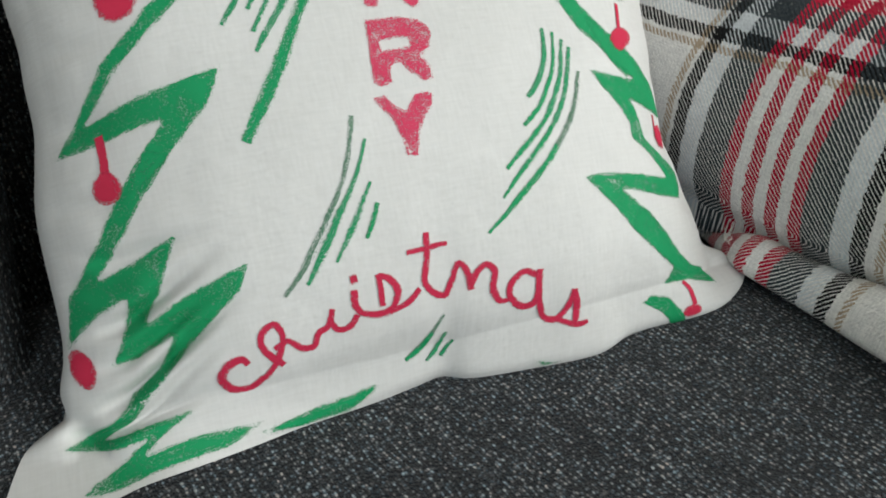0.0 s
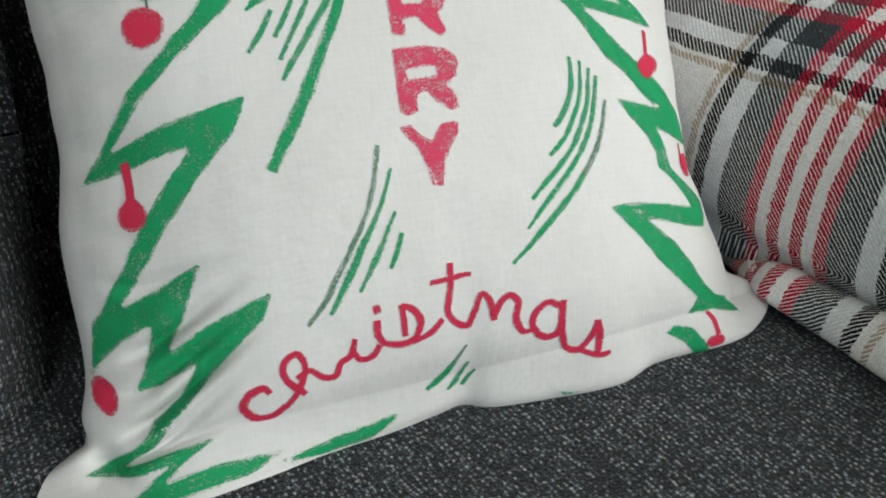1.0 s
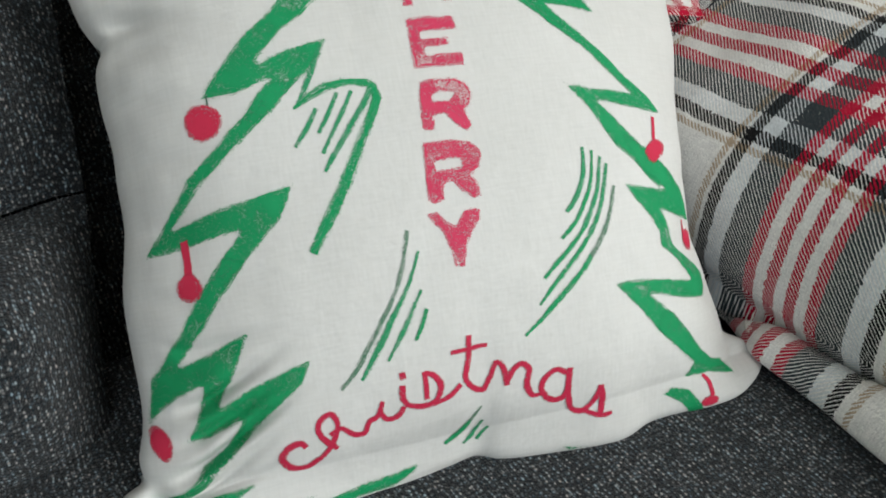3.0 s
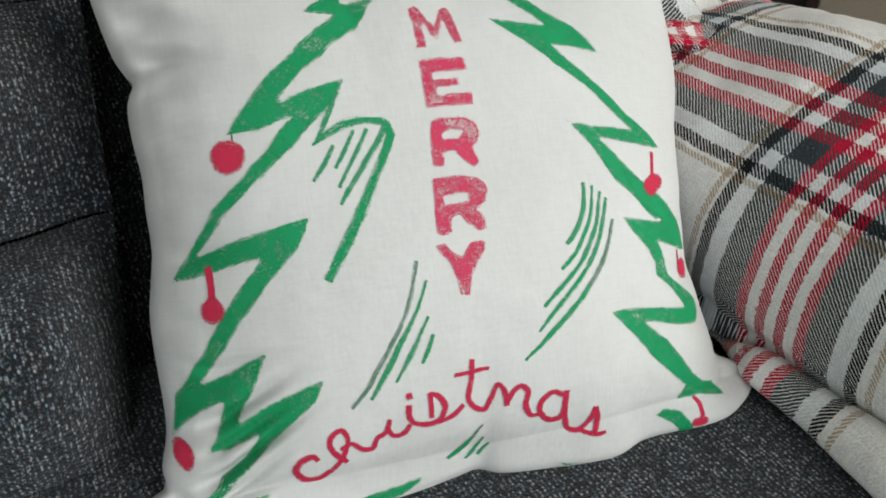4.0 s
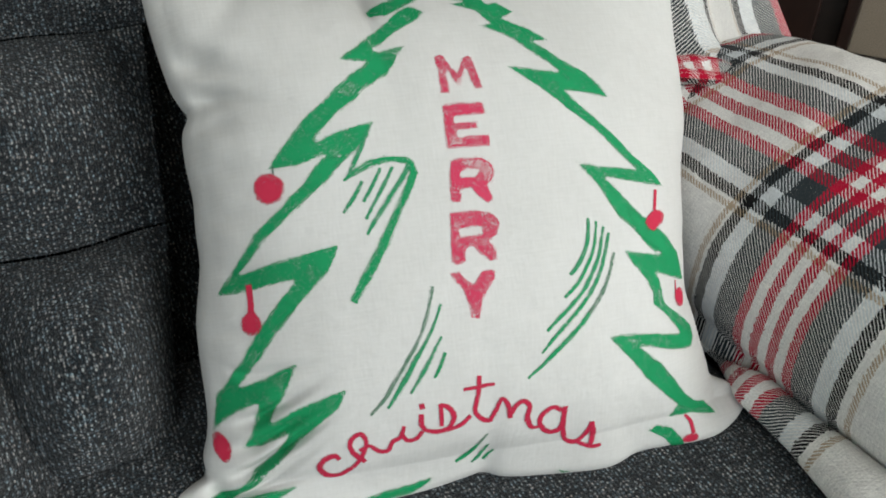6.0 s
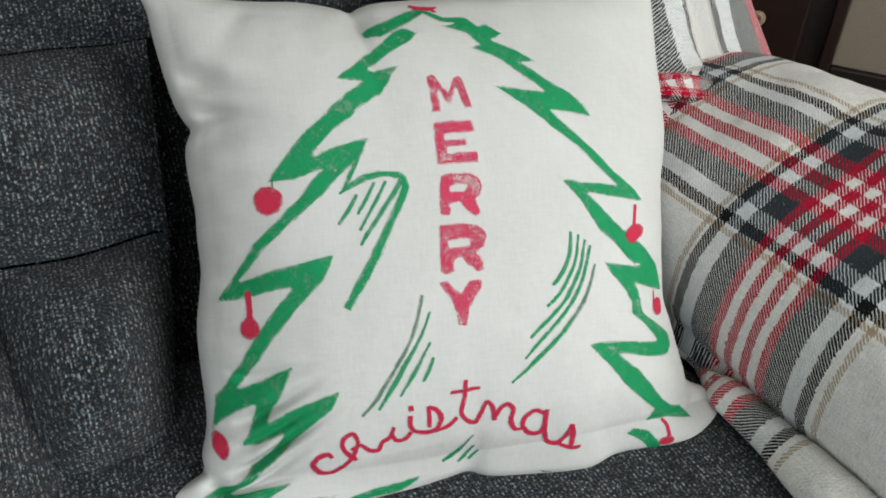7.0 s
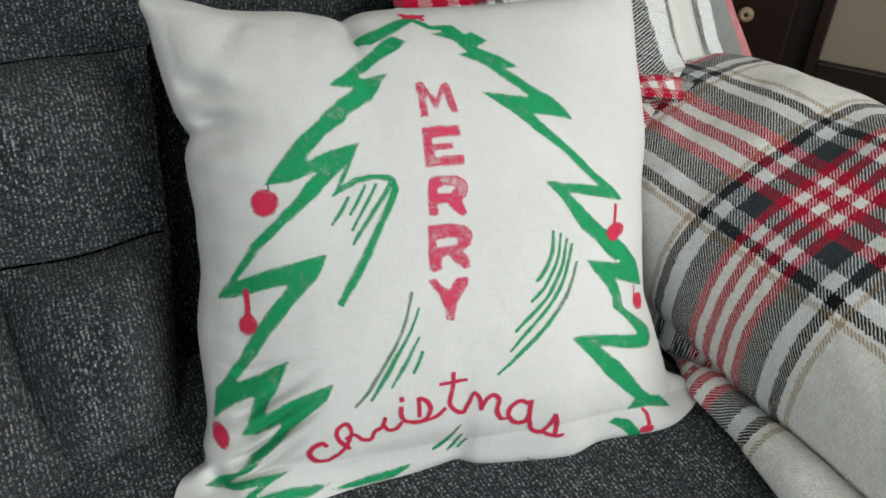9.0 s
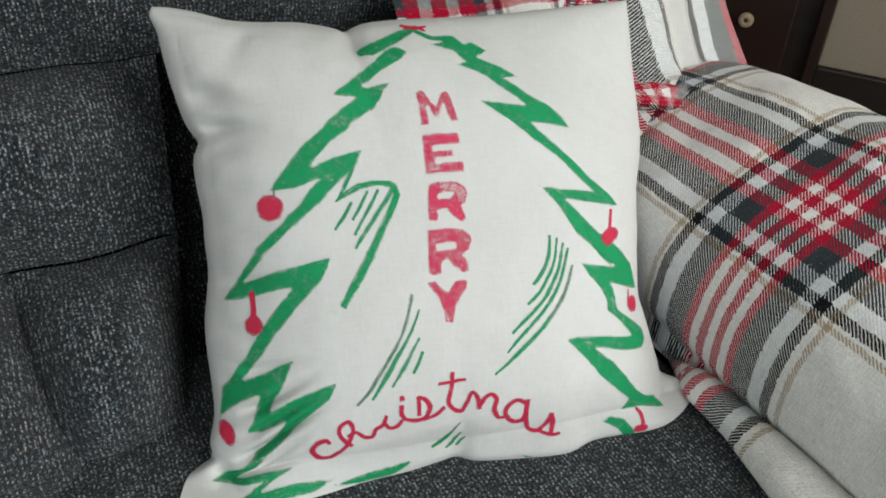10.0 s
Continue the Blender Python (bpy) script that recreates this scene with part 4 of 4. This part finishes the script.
stroke(grey, [(0.482, -0.189, 4.4), (0.440, -0.283, 5.2), (0.353, -0.377, 6.5)])
stroke(green, [(0.353, -0.377, 4.8), (0.244, -0.468, 5.4), (0.100, -0.584, 2.6)])
stroke(grey, [(-0.050, -0.796, 2.6), (-0.079, -0.844, 6.4)])
stroke(green, [(-0.079, -0.844, 4.9), (-0.108, -0.884, 7.4), (-0.144, -0.907, 3.7)])
stroke(fine, [(-0.036, -0.854, 3.0), (-0.063, -0.907, 5.3), (-0.088, -0.930, 2.8)])
stroke(fine, [(-0.013, -0.879, 2.6), (-0.047, -0.930, 4.4)])
stroke(crimson, [(-0.550, -0.756, 4.2), (-0.563, -0.740, 4.9), (-0.597, -0.746, 6.0), (-0.615, -0.772, 5.8), (-0.583, -0.810, 5.4), (-0.536, -0.825, 4.8), (-0.513, -0.803, 4.5)])
stroke(crimson, [(-0.514, -0.809, 4.3), (-0.478, -0.764, 4.4), (-0.459, -0.724, 4.2), (-0.478, -0.684, 4.7), (-0.505, -0.688, 4.6), (-0.515, -0.714, 4.5), (-0.500, -0.749, 4.4), (-0.466, -0.788, 4.6)])
stroke(crimson, [(-0.483, -0.742, 3.8), (-0.448, -0.734, 4.2), (-0.418, -0.760, 4.3), (-0.389, -0.767, 4.3), (-0.373, -0.740, 4.5), (-0.346, -0.728, 4.1), (-0.335, -0.690, 3.7)])
stroke(crimson, [(-0.341, -0.716, 3.9), (-0.325, -0.744, 4.2), (-0.295, -0.743, 4.3), (-0.277, -0.721, 4.2)])
stroke(crimson, [(-0.283, -0.657, 4.7), (-0.281, -0.693, 4.9), (-0.266, -0.721, 4.3)])
stroke(crimson, [(-0.290, -0.629, 6.0), (-0.273, -0.628, 6.0)])
stroke(crimson, [(-0.219, -0.636, 3.7), (-0.215, -0.675, 4.4), (-0.212, -0.719, 4.1)])
stroke(crimson, [(-0.219, -0.639, 4.0), (-0.191, -0.658, 4.4), (-0.174, -0.695, 4.8), (-0.191, -0.733, 5.7), (-0.230, -0.734, 4.9), (-0.269, -0.719, 4.1)])
stroke(crimson, [(-0.196, -0.738, 4.7), (-0.151, -0.733, 4.7), (-0.111, -0.707, 4.3)])
stroke(crimson, [(-0.080, -0.570, 4.2), (-0.087, -0.631, 4.9), (-0.097, -0.694, 4.8), (-0.072, -0.733, 4.4), (-0.040, -0.746, 4.2)])
stroke(crimson, [(-0.139, -0.605, 3.7), (-0.084, -0.610, 4.1), (-0.025, -0.609, 3.1)])
stroke(crimson, [(-0.043, -0.747, 4.5), (-0.020, -0.705, 4.8), (0.000, -0.660, 4.6), (0.020, -0.673, 4.6), (0.031, -0.727, 4.4)])
stroke(crimson, [(0.027, -0.719, 4.5), (0.053, -0.680, 4.5), (0.082, -0.665, 4.5), (0.103, -0.686, 5.1), (0.095, -0.730, 5.5), (0.111, -0.764, 4.2), (0.139, -0.761, 3.4)])
stroke(crimson, [(0.215, -0.709, 4.6), (0.182, -0.695, 4.7), (0.147, -0.715, 5.4), (0.135, -0.750, 5.2), (0.158, -0.784, 5.0), (0.201, -0.783, 5.3), (0.220, -0.745, 5.3)])
stroke(crimson, [(0.226, -0.694, 5.2), (0.217, -0.769, 5.6), (0.226, -0.829, 4.8), (0.257, -0.845, 5.1), (0.292, -0.810, 5.4), (0.318, -0.761, 5.2)])
stroke(crimson, [(0.318, -0.761, 5.0), (0.321, -0.814, 6.1), (0.303, -0.867, 5.4)])
stroke(crimson, [(0.257, -0.843, 4.1), (0.302, -0.877, 5.3), (0.342, -0.875, 4.1)])
disc(-0.722, 0.166, (0.052, -0.007), (-0.011, -0.052))
disc(-0.802, -0.259, (0.036, -0.011), (-0.004, -0.039))
disc(-0.936, -0.663, (0.022, 0.017), (0.026, -0.044))
disc(0.697, -0.087, (0.056, 0.002), (-0.015, -0.039))
disc(0.836, -0.393, (0.042, -0.022), (-0.018, -0.032))
disc(0.667, -0.963, (0.033, 0.004), (-0.002, -0.021))

# ---- the dark cabinet beyond the arm ----
FACE = Matrix.Translation((0.72, 2.02, 0.0)) @ Matrix.Rotation(radians(-20), 4, "Z")


def cabinet():
    ob = empty("cabinet", FACE, "dark-stained wooden cabinet with a bone knob and a cloth-fronted door", "cabinet")
    block("body", (-0.75, 0.022, 0.05), (0.95, 0.48, 1.05), BLACKWOOD, ob, 0.006)
    block("plinth", (-0.73, 0.04, 0.0), (0.93, 0.46, 0.05), BLACKWOOD, ob, 0.003)
    block("top", (-0.77, -0.01, 1.05), (0.97, 0.50, 1.08), DARKWOOD, ob, 0.008)
    door = block("door", (-0.72, 0.0, 0.10), (-0.055, 0.020, 1.02), DARKWOOD, ob, 0.005, "dark brown wooden door")
    bm = bmesh.new()
    prof = [(0.0, 0.0), (0.008, 0.0), (0.008, -0.010), (0.016, -0.014), (0.0195, -0.020), (0.0185, -0.026), (0.012, -0.030), (0.0060, -0.0290), (0.0055, -0.025), (0.0, -0.025)]
    n = 28
    rings = [[bm.verts.new((-0.167 + r * math.cos(2 * math.pi * k / n), y, 0.451 + r * math.sin(2 * math.pi * k / n))) for k in range(n)] for r, y in prof[1:-1]]
    for a, b in zip(rings, rings[1:]):
        for k in range(n):
            bm.faces.new((a[k], a[(k + 1) % n], b[(k + 1) % n], b[k]))
    bm.faces.new(rings[-1])
    bmesh.ops.recalc_face_normals(bm, faces=bm.faces[:])
    for f in bm.faces:
        f.smooth = True
    knob = part("knob", bm, BONE, door, "round bone-coloured knob")
    bm = bmesh.new()
    bmesh.ops.create_cone(bm, cap_ends=True, segments=16, radius1=0.0055, radius2=0.005, depth=0.003,
                          matrix=Matrix.Translation((-0.167, -0.0262, 0.451)) @ Matrix.Rotation(radians(90), 4, "X"))
    part("screw", bm, BRASS, door, "dark screw in the knob")
    cloth = empty("cloth_door", Matrix.Identity(4), "door framed in dark wood round tan cloth", "")
    cloth.parent = ob

    for name, lo, hi, mat in (("stile", (0.002, -0.012, 0.15), (0.030, 0.020, 1.02), DARKWOOD), ("stile", (0.86, -0.012, 0.15), (0.905, 0.020, 1.02), DARKWOOD),
                              ("rail", (0.030, -0.012, 0.15), (0.86, 0.020, 0.364), BLACKWOOD), ("rail", (0.030, -0.012, 0.97), (0.86, 0.020, 1.02), DARKWOOD),
                              ("cloth_panel", (0.030, 0.006, 0.364), (0.86, 0.016, 0.97), TANCLOTH)):
        block(name, lo, hi, mat, cloth, 0.004)


cabinet()
